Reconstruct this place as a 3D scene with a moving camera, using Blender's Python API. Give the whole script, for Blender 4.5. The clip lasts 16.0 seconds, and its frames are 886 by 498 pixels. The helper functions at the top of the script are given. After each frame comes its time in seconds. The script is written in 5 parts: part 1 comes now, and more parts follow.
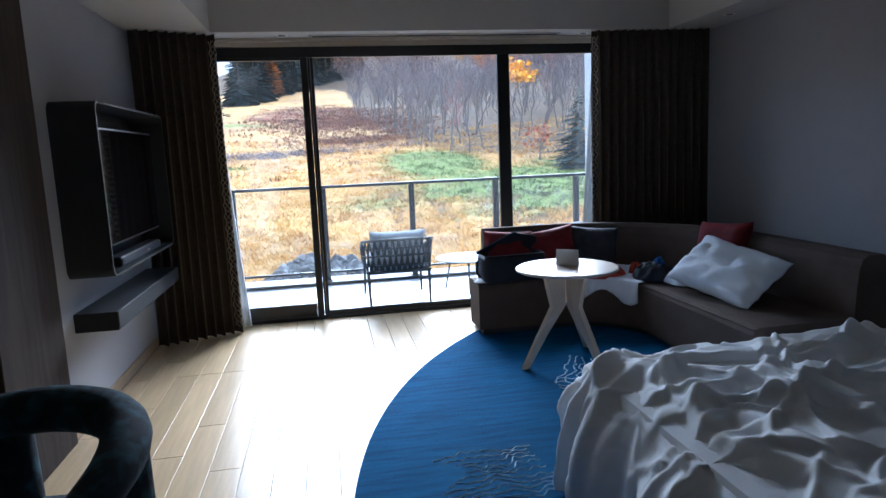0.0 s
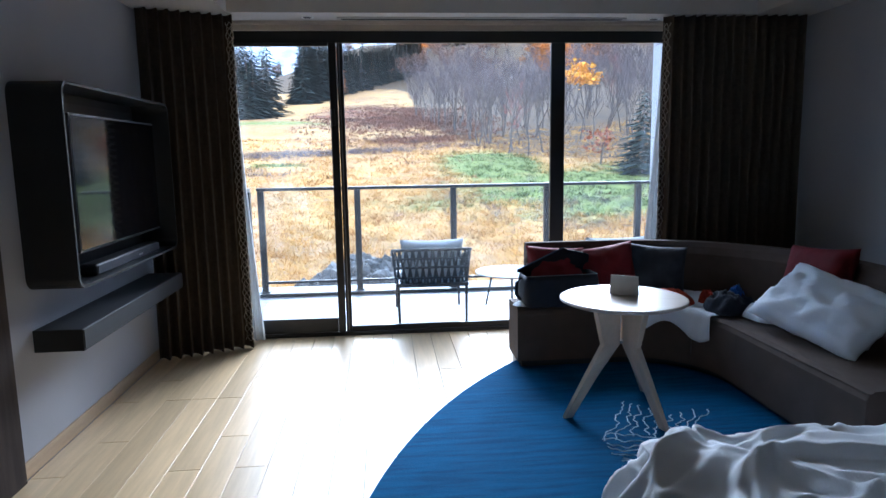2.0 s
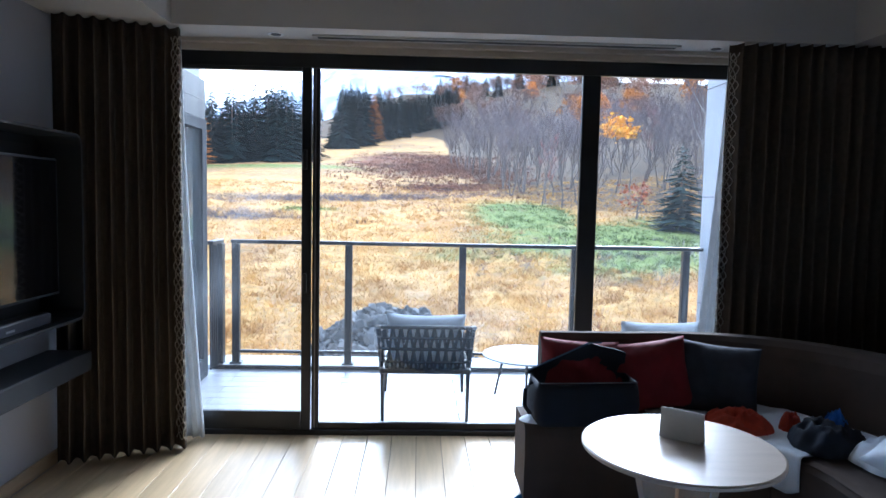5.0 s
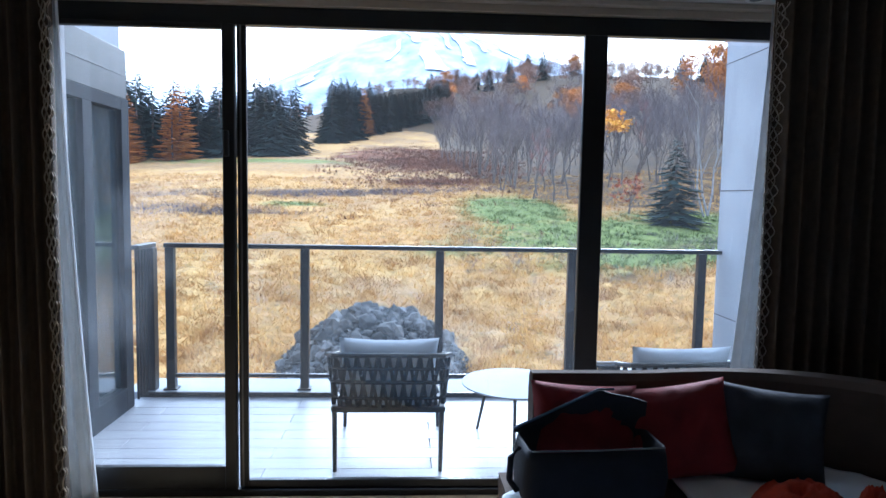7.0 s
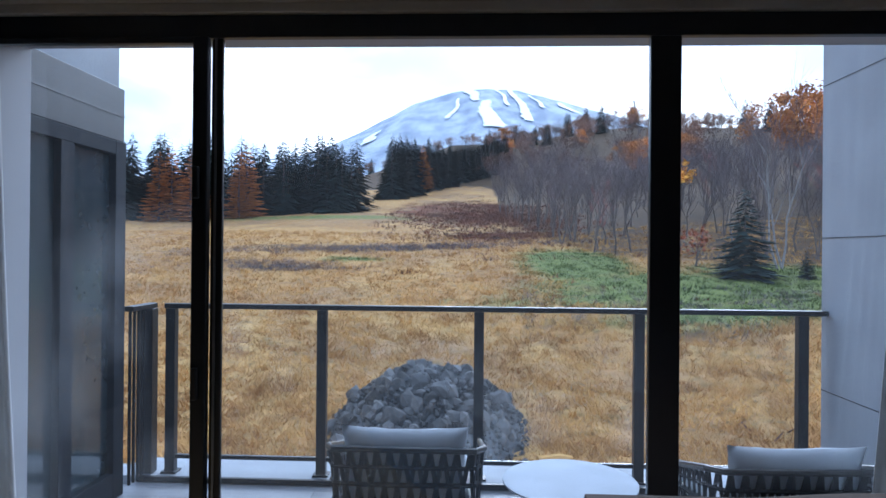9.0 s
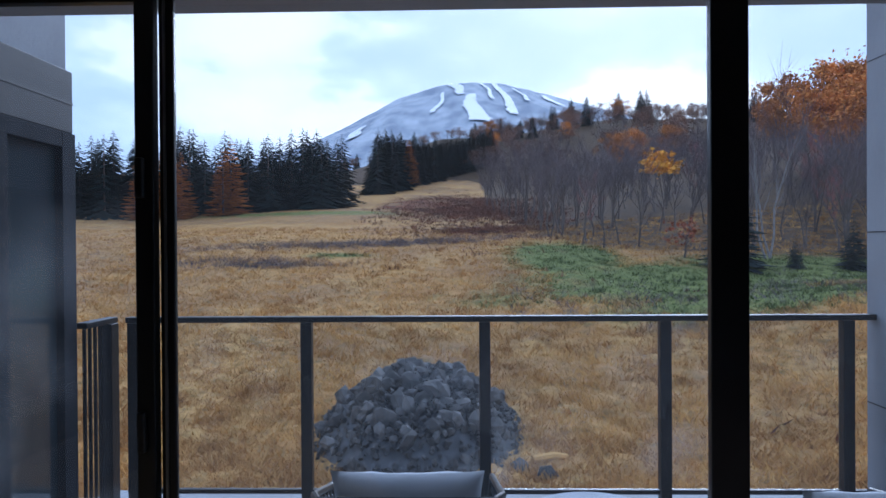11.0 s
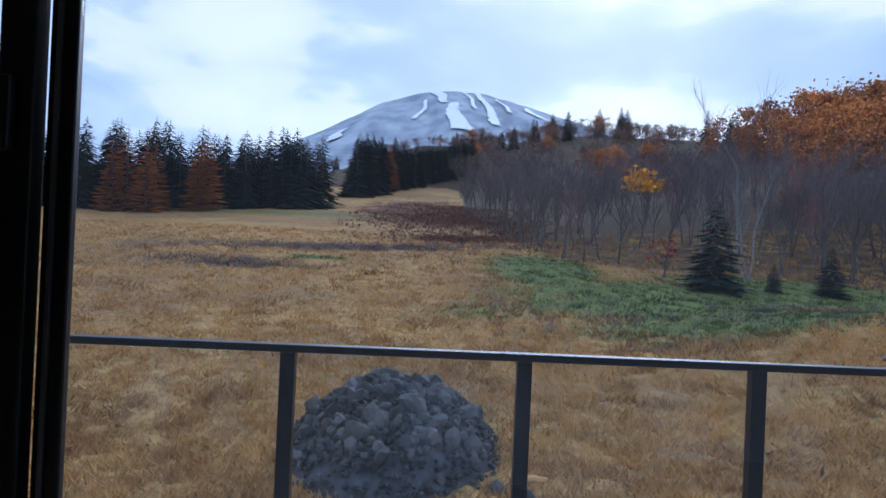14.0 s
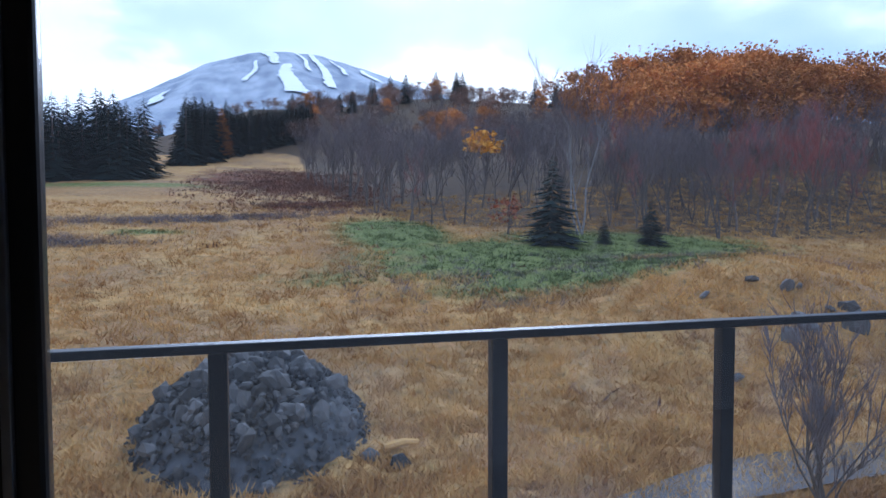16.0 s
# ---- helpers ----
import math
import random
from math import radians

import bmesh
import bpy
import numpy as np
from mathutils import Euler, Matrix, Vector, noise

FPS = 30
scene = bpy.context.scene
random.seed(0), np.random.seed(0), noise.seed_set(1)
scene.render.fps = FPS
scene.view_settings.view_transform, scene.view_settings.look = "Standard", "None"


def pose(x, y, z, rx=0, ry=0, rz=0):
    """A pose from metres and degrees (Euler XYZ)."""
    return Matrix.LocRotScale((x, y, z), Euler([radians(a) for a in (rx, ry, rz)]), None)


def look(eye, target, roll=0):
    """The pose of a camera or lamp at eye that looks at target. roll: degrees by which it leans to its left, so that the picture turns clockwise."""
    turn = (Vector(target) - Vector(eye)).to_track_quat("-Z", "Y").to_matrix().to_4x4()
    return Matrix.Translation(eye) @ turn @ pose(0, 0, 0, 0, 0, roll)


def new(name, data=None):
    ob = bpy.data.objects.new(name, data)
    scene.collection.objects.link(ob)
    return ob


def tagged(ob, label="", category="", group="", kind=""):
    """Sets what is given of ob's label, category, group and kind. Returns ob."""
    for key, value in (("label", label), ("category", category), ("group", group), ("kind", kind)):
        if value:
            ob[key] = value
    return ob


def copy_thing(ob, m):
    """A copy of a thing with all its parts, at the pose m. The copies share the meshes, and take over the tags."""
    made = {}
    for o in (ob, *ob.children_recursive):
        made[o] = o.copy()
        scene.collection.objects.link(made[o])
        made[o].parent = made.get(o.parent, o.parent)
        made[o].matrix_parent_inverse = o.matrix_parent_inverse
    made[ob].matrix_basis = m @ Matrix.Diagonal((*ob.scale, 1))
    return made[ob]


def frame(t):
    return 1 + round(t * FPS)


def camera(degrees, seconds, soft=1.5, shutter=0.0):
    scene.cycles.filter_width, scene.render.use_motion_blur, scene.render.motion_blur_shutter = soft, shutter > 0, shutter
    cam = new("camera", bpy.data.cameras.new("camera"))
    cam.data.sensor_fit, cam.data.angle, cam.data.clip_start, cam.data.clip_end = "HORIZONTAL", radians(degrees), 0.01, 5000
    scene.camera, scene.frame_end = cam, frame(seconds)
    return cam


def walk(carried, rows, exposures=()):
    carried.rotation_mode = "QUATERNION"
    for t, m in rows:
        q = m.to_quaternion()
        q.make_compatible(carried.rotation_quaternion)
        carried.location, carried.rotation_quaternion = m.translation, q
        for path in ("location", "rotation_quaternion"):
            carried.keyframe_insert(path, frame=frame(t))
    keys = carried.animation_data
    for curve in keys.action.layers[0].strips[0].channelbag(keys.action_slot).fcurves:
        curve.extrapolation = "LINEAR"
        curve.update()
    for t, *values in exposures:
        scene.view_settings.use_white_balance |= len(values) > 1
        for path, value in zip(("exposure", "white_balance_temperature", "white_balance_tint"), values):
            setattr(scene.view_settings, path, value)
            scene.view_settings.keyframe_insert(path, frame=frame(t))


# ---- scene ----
cam = camera(69.0, 16.0)
PATH = [
    (0, (0.038, -5.688, 1.424), (0.382, -3.741, 1.125), -2.4),
    (0.5, (0.129, -5.589, 1.401), (0.394, -3.628, 1.107), -0.3),
    (1, (0.148, -5.428, 1.399), (0.436, -3.472, 1.095), 0.3),
    (1.5, (0.172, -5.243, 1.428), (0.455, -3.289, 1.112), -1.7),
    (2, (0.292, -5.041, 1.412), (0.465, -3.07, 1.122), -0.9),
    (2.5, (0.357, -4.82, 1.415), (0.516, -2.855, 1.076), -0.2),
    (3, (0.37, -4.605, 1.426), (0.533, -2.625, 1.198), -2.1),
    (3.2, (0.395, -4.534, 1.425), (0.541, -2.548, 1.244), -0.8),
    (5.3, (0.641, -3.832, 1.463), (0.717, -1.838, 1.318), 1.2),
    (5.5, (0.661, -3.732, 1.45), (0.765, -1.744, 1.265), 1.5),
    (6, (0.677, -3.506, 1.464), (0.839, -1.516, 1.351), 1.4),
    (6.5, (0.707, -3.3, 1.458), (0.864, -1.311, 1.312), -0.8),
    (7, (0.776, -3.1, 1.47), (0.878, -1.109, 1.309), 1.0),
    (7.5, (0.831, -2.863, 1.471), (1.011, -0.873, 1.39), -0.4),
    (8, (0.913, -2.657, 1.49), (1.017, -0.661, 1.411), -1.4),
    (8.5, (0.936, -2.545, 1.432), (0.819, -0.549, 1.393), -0.0),
    (9, (0.939, -2.389, 1.454), (0.855, -0.391, 1.459), 0.5),
    (11.3, (0.845, -1.774, 1.497), (0.802, 0.225, 1.475), -0.4),
    (11.5, (0.845, -1.672, 1.496), (0.791, 0.326, 1.452), -0.4),
    (12, (0.846, -1.532, 1.503), (0.708, 0.463, 1.521), 1.4),
    (12.5, (0.81, -1.403, 1.508), (0.777, 0.597, 1.517), 1.9),
    (13, (0.704, -1.274, 1.519), (0.75, 0.725, 1.558), -1.2),
    (13.5, (0.64, -1.176, 1.516), (0.681, 0.823, 1.547), 0.7),
    (14, (0.589, -1.04, 1.514), (0.621, 0.96, 1.525), 2.5),
    (14.5, (0.487, -0.898, 1.506), (0.759, 1.082, 1.439), 0.5),
    (15, (0.369, -0.796, 1.509), (0.747, 1.166, 1.414), 0.4),
    (15.5, (0.296, -0.691, 1.505), (0.638, 1.279, 1.443), 1.2),
    (16, (0.184, -0.581, 1.512), (0.694, 1.351, 1.423), -0.1),
]
EXPOSURES = [(t, stops, 5200 if t < 10 else 5150, 8 if t < 8 else (10 if t < 10 else 14)) for t, stops in ((0, 2.2), (3.2, 2.2), (5.5, 2.05), (7, 1.7), (9, 0.7), (11.5, -0.05), (12.5, -0.1), (14, -0.25), (15, -0.05), (16, 0.15))]
walk(cam, [(t, look(eye, target, roll)) for t, eye, target, roll in PATH], EXPOSURES)

# ---- world and light ----
world = bpy.data.worlds.new("world")
scene.world = world
world.use_nodes = True
wn, wl = world.node_tree.nodes, world.node_tree.links
wn.clear()
sky = wn.new("ShaderNodeTexSky")
sky.sky_type, sky.sun_disc = "NISHITA", False
sky.sun_elevation, sky.sun_rotation = radians(28), radians(13)
sky_dir = wn.new("ShaderNodeTexCoord")
flat = wn.new("ShaderNodeMapping")
flat.inputs["Scale"].default_value = (1.9, 1.9, 4.2)
flat.inputs["Location"].default_value = (0.3, 0.1, 0.35)
cloud = wn.new("ShaderNodeTexNoise")
cloud.inputs["Scale"].default_value, cloud.inputs["Detail"].default_value = 1.7, 6
ramp = wn.new("ShaderNodeValToRGB")
for k, (at, tone) in enumerate(((0.36, (3.5, 4.4, 5.9, 1)), (0.66, (8.0, 7.9, 7.9, 1)), (0.46, (4.2, 5.0, 6.4, 1)), (0.52, (5.1, 5.8, 6.8, 1)), (0.57, (7.0, 7.1, 7.3, 1)))):
    e = ramp.color_ramp.elements[k] if k < 2 else ramp.color_ramp.elements.new(at)
    e.position, e.color = at, tone
mixer = wn.new("ShaderNodeMixRGB")
mixer.inputs[0].default_value = 0.85
backg = wn.new("ShaderNodeBackground")
backg.inputs["Strength"].default_value = 0.16
wout = wn.new("ShaderNodeOutputWorld")
wl.new(sky_dir.outputs["Generated"], flat.inputs[0])
wl.new(flat.outputs[0], cloud.inputs["Vector"])
wl.new(cloud.outputs[0], ramp.inputs[0])
wl.new(sky.outputs[0], mixer.inputs[1])
wl.new(ramp.outputs[0], mixer.inputs[2])
wl.new(mixer.outputs[0], backg.inputs[0])
wl.new(backg.outputs[0], wout.inputs[0])

sun = new("sun", bpy.data.lights.new("sun", "SUN"))
sun.data.energy, sun.data.angle, sun.data.color = 2.1, radians(38), (0.97, 0.98, 1.0)
sun.matrix_world = look((9, 40, 22), (0, 0, 0))


# ---- materials ----
def material(name, base, rough=0.6, metal=0.0, vary=0.12, scale=6.0, fine=60.0, bump=0.15, second=None, stretch=(1, 1, 1), spec=0.5, per_object=0.0, cover=0.5):
    """A surface with colour variation at two scales and a fine relief."""
    m = bpy.data.materials.new(name)
    m.use_nodes = True
    n, l = m.node_tree.nodes, m.node_tree.links
    b = n["Principled BSDF"]
    co = n.new("ShaderNodeTexCoord")
    mp = n.new("ShaderNodeMapping")
    mp.inputs["Scale"].default_value = stretch
    l.new(co.outputs["Object"], mp.inputs[0])
    n1, n2 = n.new("ShaderNodeTexNoise"), n.new("ShaderNodeTexNoise")
    n1.inputs["Scale"].default_value, n1.inputs["Detail"].default_value = scale, 4
    n2.inputs["Scale"].default_value, n2.inputs["Detail"].default_value = fine, 3
    l.new(mp.outputs[0], n1.inputs["Vector"])
    l.new(mp.outputs[0], n2.inputs["Vector"])
    r = n.new("ShaderNodeValToRGB")
    a = second or tuple(c * (1 - vary) for c in base)
    o = base if second else tuple(min(1, c * (1 + vary)) for c in base)
    r.color_ramp.elements[0].position, r.color_ramp.elements[0].color = cover - 0.14, (*a, 1)
    r.color_ramp.elements[1].position, r.color_ramp.elements[1].color = cover + 0.14, (*o, 1)
    l.new(n1.outputs[0], r.inputs[0])
    h = n.new("ShaderNodeHueSaturation")
    mr = n.new("ShaderNodeMapRange")
    mr.inputs["To Min"].default_value, mr.inputs["To Max"].default_value = 1 - vary, 1 + vary
    l.new(n2.outputs[0], mr.inputs[0])
    l.new(r.outputs[0], h.inputs["Color"])
    if per_object:
        oi, ad = n.new("ShaderNodeObjectInfo"), n.new("ShaderNodeMapRange")
        ad.inputs["To Min"].default_value, ad.inputs["To Max"].default_value = 1 - per_object, 1 + per_object
        mu = n.new("ShaderNodeMath")
        mu.operation = "MULTIPLY"
        l.new(oi.outputs["Random"], ad.inputs[0])
        l.new(ad.outputs[0], mu.inputs[0])
        l.new(mr.outputs[0], mu.inputs[1])
        l.new(mu.outputs[0], h.inputs["Value"])
    else:
        l.new(mr.outputs[0], h.inputs["Value"])
    l.new(h.outputs[0], b.inputs["Base Color"])
    b.inputs["Roughness"].default_value, b.inputs["Metallic"].default_value = rough, metal
    b.inputs["Specular IOR Level"].default_value = spec
    if bump:
        bp = n.new("ShaderNodeBump")
        bp.inputs["Strength"].default_value, bp.inputs["Distance"].default_value = bump, 0.01
        l.new(n2.outputs[0], bp.inputs["Height"])
        l.new(bp.outputs[0], b.inputs["Normal"])
    return m


def glass(name, tint=(1, 1, 1), glare_film=0.02, smear=0.0, scale=1.3, low=0.52, high=0.75):
    """Clear pane with a sheen, a thin even pale layer imitating glare, and cloudy smears of damp."""
    m = bpy.data.materials.new(name)
    m.use_nodes = True
    n, l = m.node_tree.nodes, m.node_tree.links
    n.clear()
    out, mix, fog = n.new("ShaderNodeOutputMaterial"), n.new("ShaderNodeMixShader"), n.new("ShaderNodeMixShader")
    tr, gs, fr, tl = n.new("ShaderNodeBsdfTransparent"), n.new("ShaderNodeBsdfGlossy"), n.new("ShaderNodeLayerWeight"), n.new("ShaderNodeBsdfTranslucent")
    tr.inputs[0].default_value, tl.inputs[0].default_value = (*tint, 1), (0.85, 0.9, 0.95, 1)
    gs.inputs["Roughness"].default_value = 0.0
    fr.inputs["Blend"].default_value = 0.5
    pw, ad = n.new("ShaderNodeMath"), n.new("ShaderNodeMath")
    pw.operation, ad.operation = "POWER", "MULTIPLY_ADD"
    pw.inputs[1].default_value, ad.inputs[1].default_value, ad.inputs[2].default_value = 4.0, 0.45, 0.025
    l.new(fr.outputs["Facing"], pw.inputs[0])
    l.new(pw.outputs[0], ad.inputs[0])
    co, ns, mr = n.new("ShaderNodeTexCoord"), n.new("ShaderNodeTexNoise"), n.new("ShaderNodeMapRange")
    ns.inputs["Scale"].default_value, ns.inputs["Detail"].default_value, ns.inputs["Roughness"].default_value = scale, 3, 0.5
    mr.inputs["From Min"].default_value, mr.inputs["From Max"].default_value = low, high
    mr.inputs["To Min"].default_value, mr.inputs["To Max"].default_value = glare_film, glare_film + smear
    l.new(co.outputs["Object"], ns.inputs["Vector"])
    l.new(ns.outputs[0], mr.inputs[0])
    l.new(mr.outputs[0], fog.inputs[0])
    l.new(tr.outputs[0], fog.inputs[1])
    l.new(tl.outputs[0], fog.inputs[2])
    l.new(ad.outputs[0], mix.inputs[0])
    l.new(fog.outputs[0], mix.inputs[1])
    l.new(gs.outputs[0], mix.inputs[2])
    l.new(mix.outputs[0], out.inputs[0])
    return m


def attribute_ground(name):
    """Meadow: straw, green, russet and bare tones weighed by vertex masks, broken up by noise."""
    m = bpy.data.materials.new(name)
    m.use_nodes = True
    n, l = m.node_tree.nodes, m.node_tree.links
    b = n["Principled BSDF"]
    co = n.new("ShaderNodeTexCoord")

    def noise_at(scale, detail=5):
        t = n.new("ShaderNodeTexNoise")
        t.inputs["Scale"].default_value, t.inputs["Detail"].default_value, t.inputs["Roughness"].default_value = scale, detail, 0.65
        l.new(co.outputs["Object"], t.inputs["Vector"])
        return t.outputs[0]

    def blend(fac, c1, c2):
        x = n.new("ShaderNodeMixRGB")
        l.new(fac, x.inputs[0])
        for k, c in ((1, c1), (2, c2)):
            if isinstance(c, tuple):
                x.inputs[k].default_value = (*c, 1)
            else:
                l.new(c, x.inputs[k])
        return x.outputs[0]

    def sharp(src, lo, hi):
        t = n.new("ShaderNodeMapRange")
        t.inputs["From Min"].default_value, t.inputs["From Max"].default_value = lo, hi
        l.new(src, t.inputs[0])
        return t.outputs[0]

    def mask(key, scale, lo=0.85, hi=1.15):
        a = n.new("ShaderNodeAttribute")
        a.attribute_name = key
        s = n.new("ShaderNodeMath")
        s.operation = "ADD"
        l.new(a.outputs["Fac"], s.inputs[0])
        l.new(noise_at(scale), s.inputs[1])
        return sharp(s.outputs[0], lo, hi)

    coarse, fine_n = noise_at(0.18), noise_at(2.6)
    straw = blend(sharp(coarse, 0.4, 0.62), (0.58, 0.35, 0.125), (0.42, 0.22, 0.075))
    straw = blend(sharp(noise_at(0.07), 0.45, 0.62), straw, (0.34, 0.2, 0.1))
    straw = blend(sharp(noise_at(0.75, 3), 0.6, 0.74), straw, (0.16, 0.11, 0.05))
    straw = blend(sharp(fine_n, 0.42, 0.7), straw, (0.19, 0.125, 0.045))
    green = blend(sharp(fine_n, 0.4, 0.65), (0.2, 0.23, 0.065), (0.09, 0.11, 0.035))
    red = blend(sharp(noise_at(0.8), 0.42, 0.6), (0.085, 0.04, 0.026), (0.24, 0.085, 0.035))
    red = blend(sharp(noise_at(0.22), 0.5, 0.6), red, (0.28, 0.17, 0.075))
    brown = blend(sharp(noise_at(0.6), 0.4, 0.6), (0.05, 0.034, 0.024), (0.11, 0.07, 0.035))
    col = blend(mask("green", 0.5, 0.8, 1.2), straw, green)
    col = blend(mask("russet", 0.2), col, red)
    col = blend(mask("scrub", 0.35), col, brown)
    l.new(col, b.inputs["Base Color"])
    b.inputs["Roughness"].default_value = 0.95
    b.inputs["Specular IOR Level"].default_value = 0.1
    bp = n.new("ShaderNodeBump")
    bp.inputs["Strength"].default_value, bp.inputs["Distance"].default_value = 0.8, 0.25
    l.new(fine_n, bp.inputs["Height"])
    l.new(bp.outputs[0], b.inputs["Normal"])
    return m


M_WALL = material("grey_wall_paint", (0.37, 0.37, 0.39), 0.75, vary=0.03, scale=2, fine=220, bump=0.08)
M_CEIL = material("ceiling_paint", (0.52, 0.5, 0.47), 0.8, vary=0.03, scale=2, fine=200, bump=0.05)
M_PLANK = material("oak_plank", (0.56, 0.41, 0.235), 0.3, vary=0.09, scale=3.0, fine=40, bump=0.05, stretch=(9, 0.7, 1), per_object=0.13, spec=0.5)
M_GAP = material("floor_gap", (0.12, 0.08, 0.045), 0.8, vary=0.1)
M_BASE = material("oak_baseboard", (0.45, 0.32, 0.19), 0.5, vary=0.1, scale=4, fine=50, stretch=(1, 0.6, 6))
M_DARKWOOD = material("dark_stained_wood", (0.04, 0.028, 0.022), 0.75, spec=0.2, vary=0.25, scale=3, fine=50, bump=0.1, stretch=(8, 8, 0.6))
M_FRAME = material("black_anodised_frame", (0.012, 0.013, 0.016), 0.35, vary=0.15, scale=8, fine=120, bump=0.04)
M_ALU = material("grey_window_strip", (0.22, 0.23, 0.25), 0.35, 0.6, vary=0.08, scale=8, fine=120, bump=0.03)
M_RAIL = material("dark_painted_steel", (0.011, 0.012, 0.015), 0.4, spec=0.35, vary=0.15, scale=8, fine=120, bump=0.05)
M_TRACK = material("beige_curtain_track", (0.5, 0.44, 0.36), 0.5, vary=0.05)
# the even translucent layer on the window panes imitates the veil of outdoor glare
M_GLASS = glass("window_glass", (0.97, 0.985, 0.99), 0.009)
M_DAMP = glass("damp_leaf_glass", (0.97, 0.985, 0.99), 0.006, 0.04, 1.5, 0.5, 0.72)
M_RAILG = glass("smeared_railing_glass", (0.97, 0.985, 0.99), 0.0, 0.045, 1.6, 0.55, 0.75)
M_CURTAIN = material("taupe_curtain_cloth", (0.08, 0.062, 0.047), 0.85, vary=0.12, scale=30, fine=400, bump=0.2, spec=0.2)
M_TRIMW = material("pale_woven_border", (0.46, 0.41, 0.34), 0.8, vary=0.15, scale=30, fine=300, bump=0.2)
M_RUG = material("deep_blue_wool", (0.005, 0.085, 0.2), 0.95, vary=0.3, scale=14, fine=240, bump=0.5, second=(0.004, 0.055, 0.14), stretch=(0.25, 2.2, 1), spec=0.1)
M_WAVE = material("pale_blue_wool_line", (0.6, 0.7, 0.78), 0.95, vary=0.2, scale=30, fine=240, spec=0.1)
M_SOFA = material("taupe_sofa_cloth", (0.095, 0.07, 0.055), 0.85, vary=0.08, scale=8, fine=420, bump=0.25, spec=0.25)
M_TABLE = material("pale_oak", (0.55, 0.42, 0.3), 0.42, vary=0.1, scale=3, fine=60, bump=0.06, stretch=(1, 7, 1))
M_TTOP = material("pale_table_top", (0.55, 0.47, 0.4), 0.3, vary=0.05, scale=3, fine=60, bump=0.04, stretch=(1, 7, 1))
M_LINEN = material("white_bed_linen", (0.8, 0.84, 0.89), 0.85, vary=0.03, scale=4, fine=350, bump=0.12, spec=0.2)
M_RED = material("dark_red_cloth", (0.17, 0.008, 0.012), 0.8, vary=0.15, scale=10, fine=350, bump=0.2)
M_ORANGE = material("orange_red_fleece", (0.45, 0.05, 0.02), 0.95, vary=0.2, scale=20, fine=300, bump=0.4)
M_NAVY = material("navy_canvas", (0.007, 0.011, 0.023), 0.75, vary=0.2, scale=12, fine=300, bump=0.25)
M_FADED = material("faded_blue_canvas", (0.08, 0.13, 0.22), 0.8, vary=0.15, scale=12, fine=300, bump=0.2)
M_GREYC = material("charcoal_cloth", (0.03, 0.033, 0.045), 0.85, vary=0.15, scale=12, fine=300, bump=0.2)
M_BLUEC = material("bright_blue_cloth", (0.02, 0.13, 0.5), 0.8, vary=0.15, scale=12, fine=300)
M_PAPER = material("white_card", (0.7, 0.7, 0.68), 0.6, vary=0.02)
M_BLACK = material("matt_black_metal", (0.015, 0.015, 0.017), 0.4, vary=0.15, fine=120, bump=0.03)
M_SHELF = material("dark_grey_lacquer", (0.024, 0.026, 0.03), 0.5, spec=0.35, vary=0.1, scale=4, fine=90, bump=0.03)
M_SCREEN = material("glossy_screen", (0.006, 0.006, 0.008), 0.06, vary=0.05, bump=0)
M_ARM = material("teal_patterned_upholstery", (0.008, 0.022, 0.035), 0.85, vary=0.25, scale=16, fine=300, bump=0.25, second=(0.04, 0.13, 0.17), cover=0.38, stretch=(1, 1, 1))
M_DECK = material("grey_deck_board", (0.3, 0.3, 0.315), 0.35, vary=0.1, scale=4, fine=70, bump=0.08, stretch=(0.6, 8, 1), per_object=0.08)
M_CONC = material("grey_concrete", (0.33, 0.35, 0.38), 0.8, vary=0.1, scale=1.6, fine=40, bump=0.2)
M_SCREENF = material("dark_blue_grey_frame", (0.018, 0.022, 0.03), 0.75, vary=0.15, scale=8, fine=120, bump=0.03, spec=0.15)
M_FROST = material("dark_reflecting_pane", (0.035, 0.05, 0.06), 0.07, vary=0.08, scale=1.2, fine=30, bump=0, spec=0.9)
M_ROPE = material("charcoal_rope", (0.013, 0.016, 0.022), 0.85, spec=0.2, vary=0.2, scale=40, fine=250, bump=0.3)
M_CUSH = material("pale_grey_cushion", (0.5, 0.54, 0.6), 0.9, vary=0.05, scale=8, fine=350, bump=0.15)
M_GROUND = attribute_ground("meadow_ground")
M_STRAW = material("dry_grass_blades", (0.64, 0.385, 0.13), 0.9, vary=0.3, scale=0.35, fine=3, bump=0, second=(0.38, 0.2, 0.065), spec=0.1)
M_GREENB = material("green_grass_blades", (0.15, 0.175, 0.06), 0.9, vary=0.3, scale=0.3, fine=3, bump=0, second=(0.05, 0.08, 0.02), spec=0.1)
M_ROCK = material("grey_rock", (0.085, 0.08, 0.078), 0.85, vary=0.25, scale=3, fine=25, bump=0.5, per_object=0.6)
M_GRAVEL = material("dark_gravel", (0.075, 0.075, 0.08), 0.9, vary=0.35, scale=3, fine=9, bump=0.8)
M_BARK = material("grey_brown_bark", (0.13, 0.105, 0.09), 0.9, vary=0.25, scale=3, fine=20, bump=0.3, per_object=0.3)
M_PALEBARK = material("pale_birch_bark", (0.22, 0.205, 0.2), 0.9, vary=0.25, scale=3, fine=20, bump=0.3, per_object=0.2)
M_TWIG = material("bare_twigs", (0.12, 0.093, 0.096), 0.9, vary=0.2, scale=0.4, fine=5, bump=0, per_object=0.35)
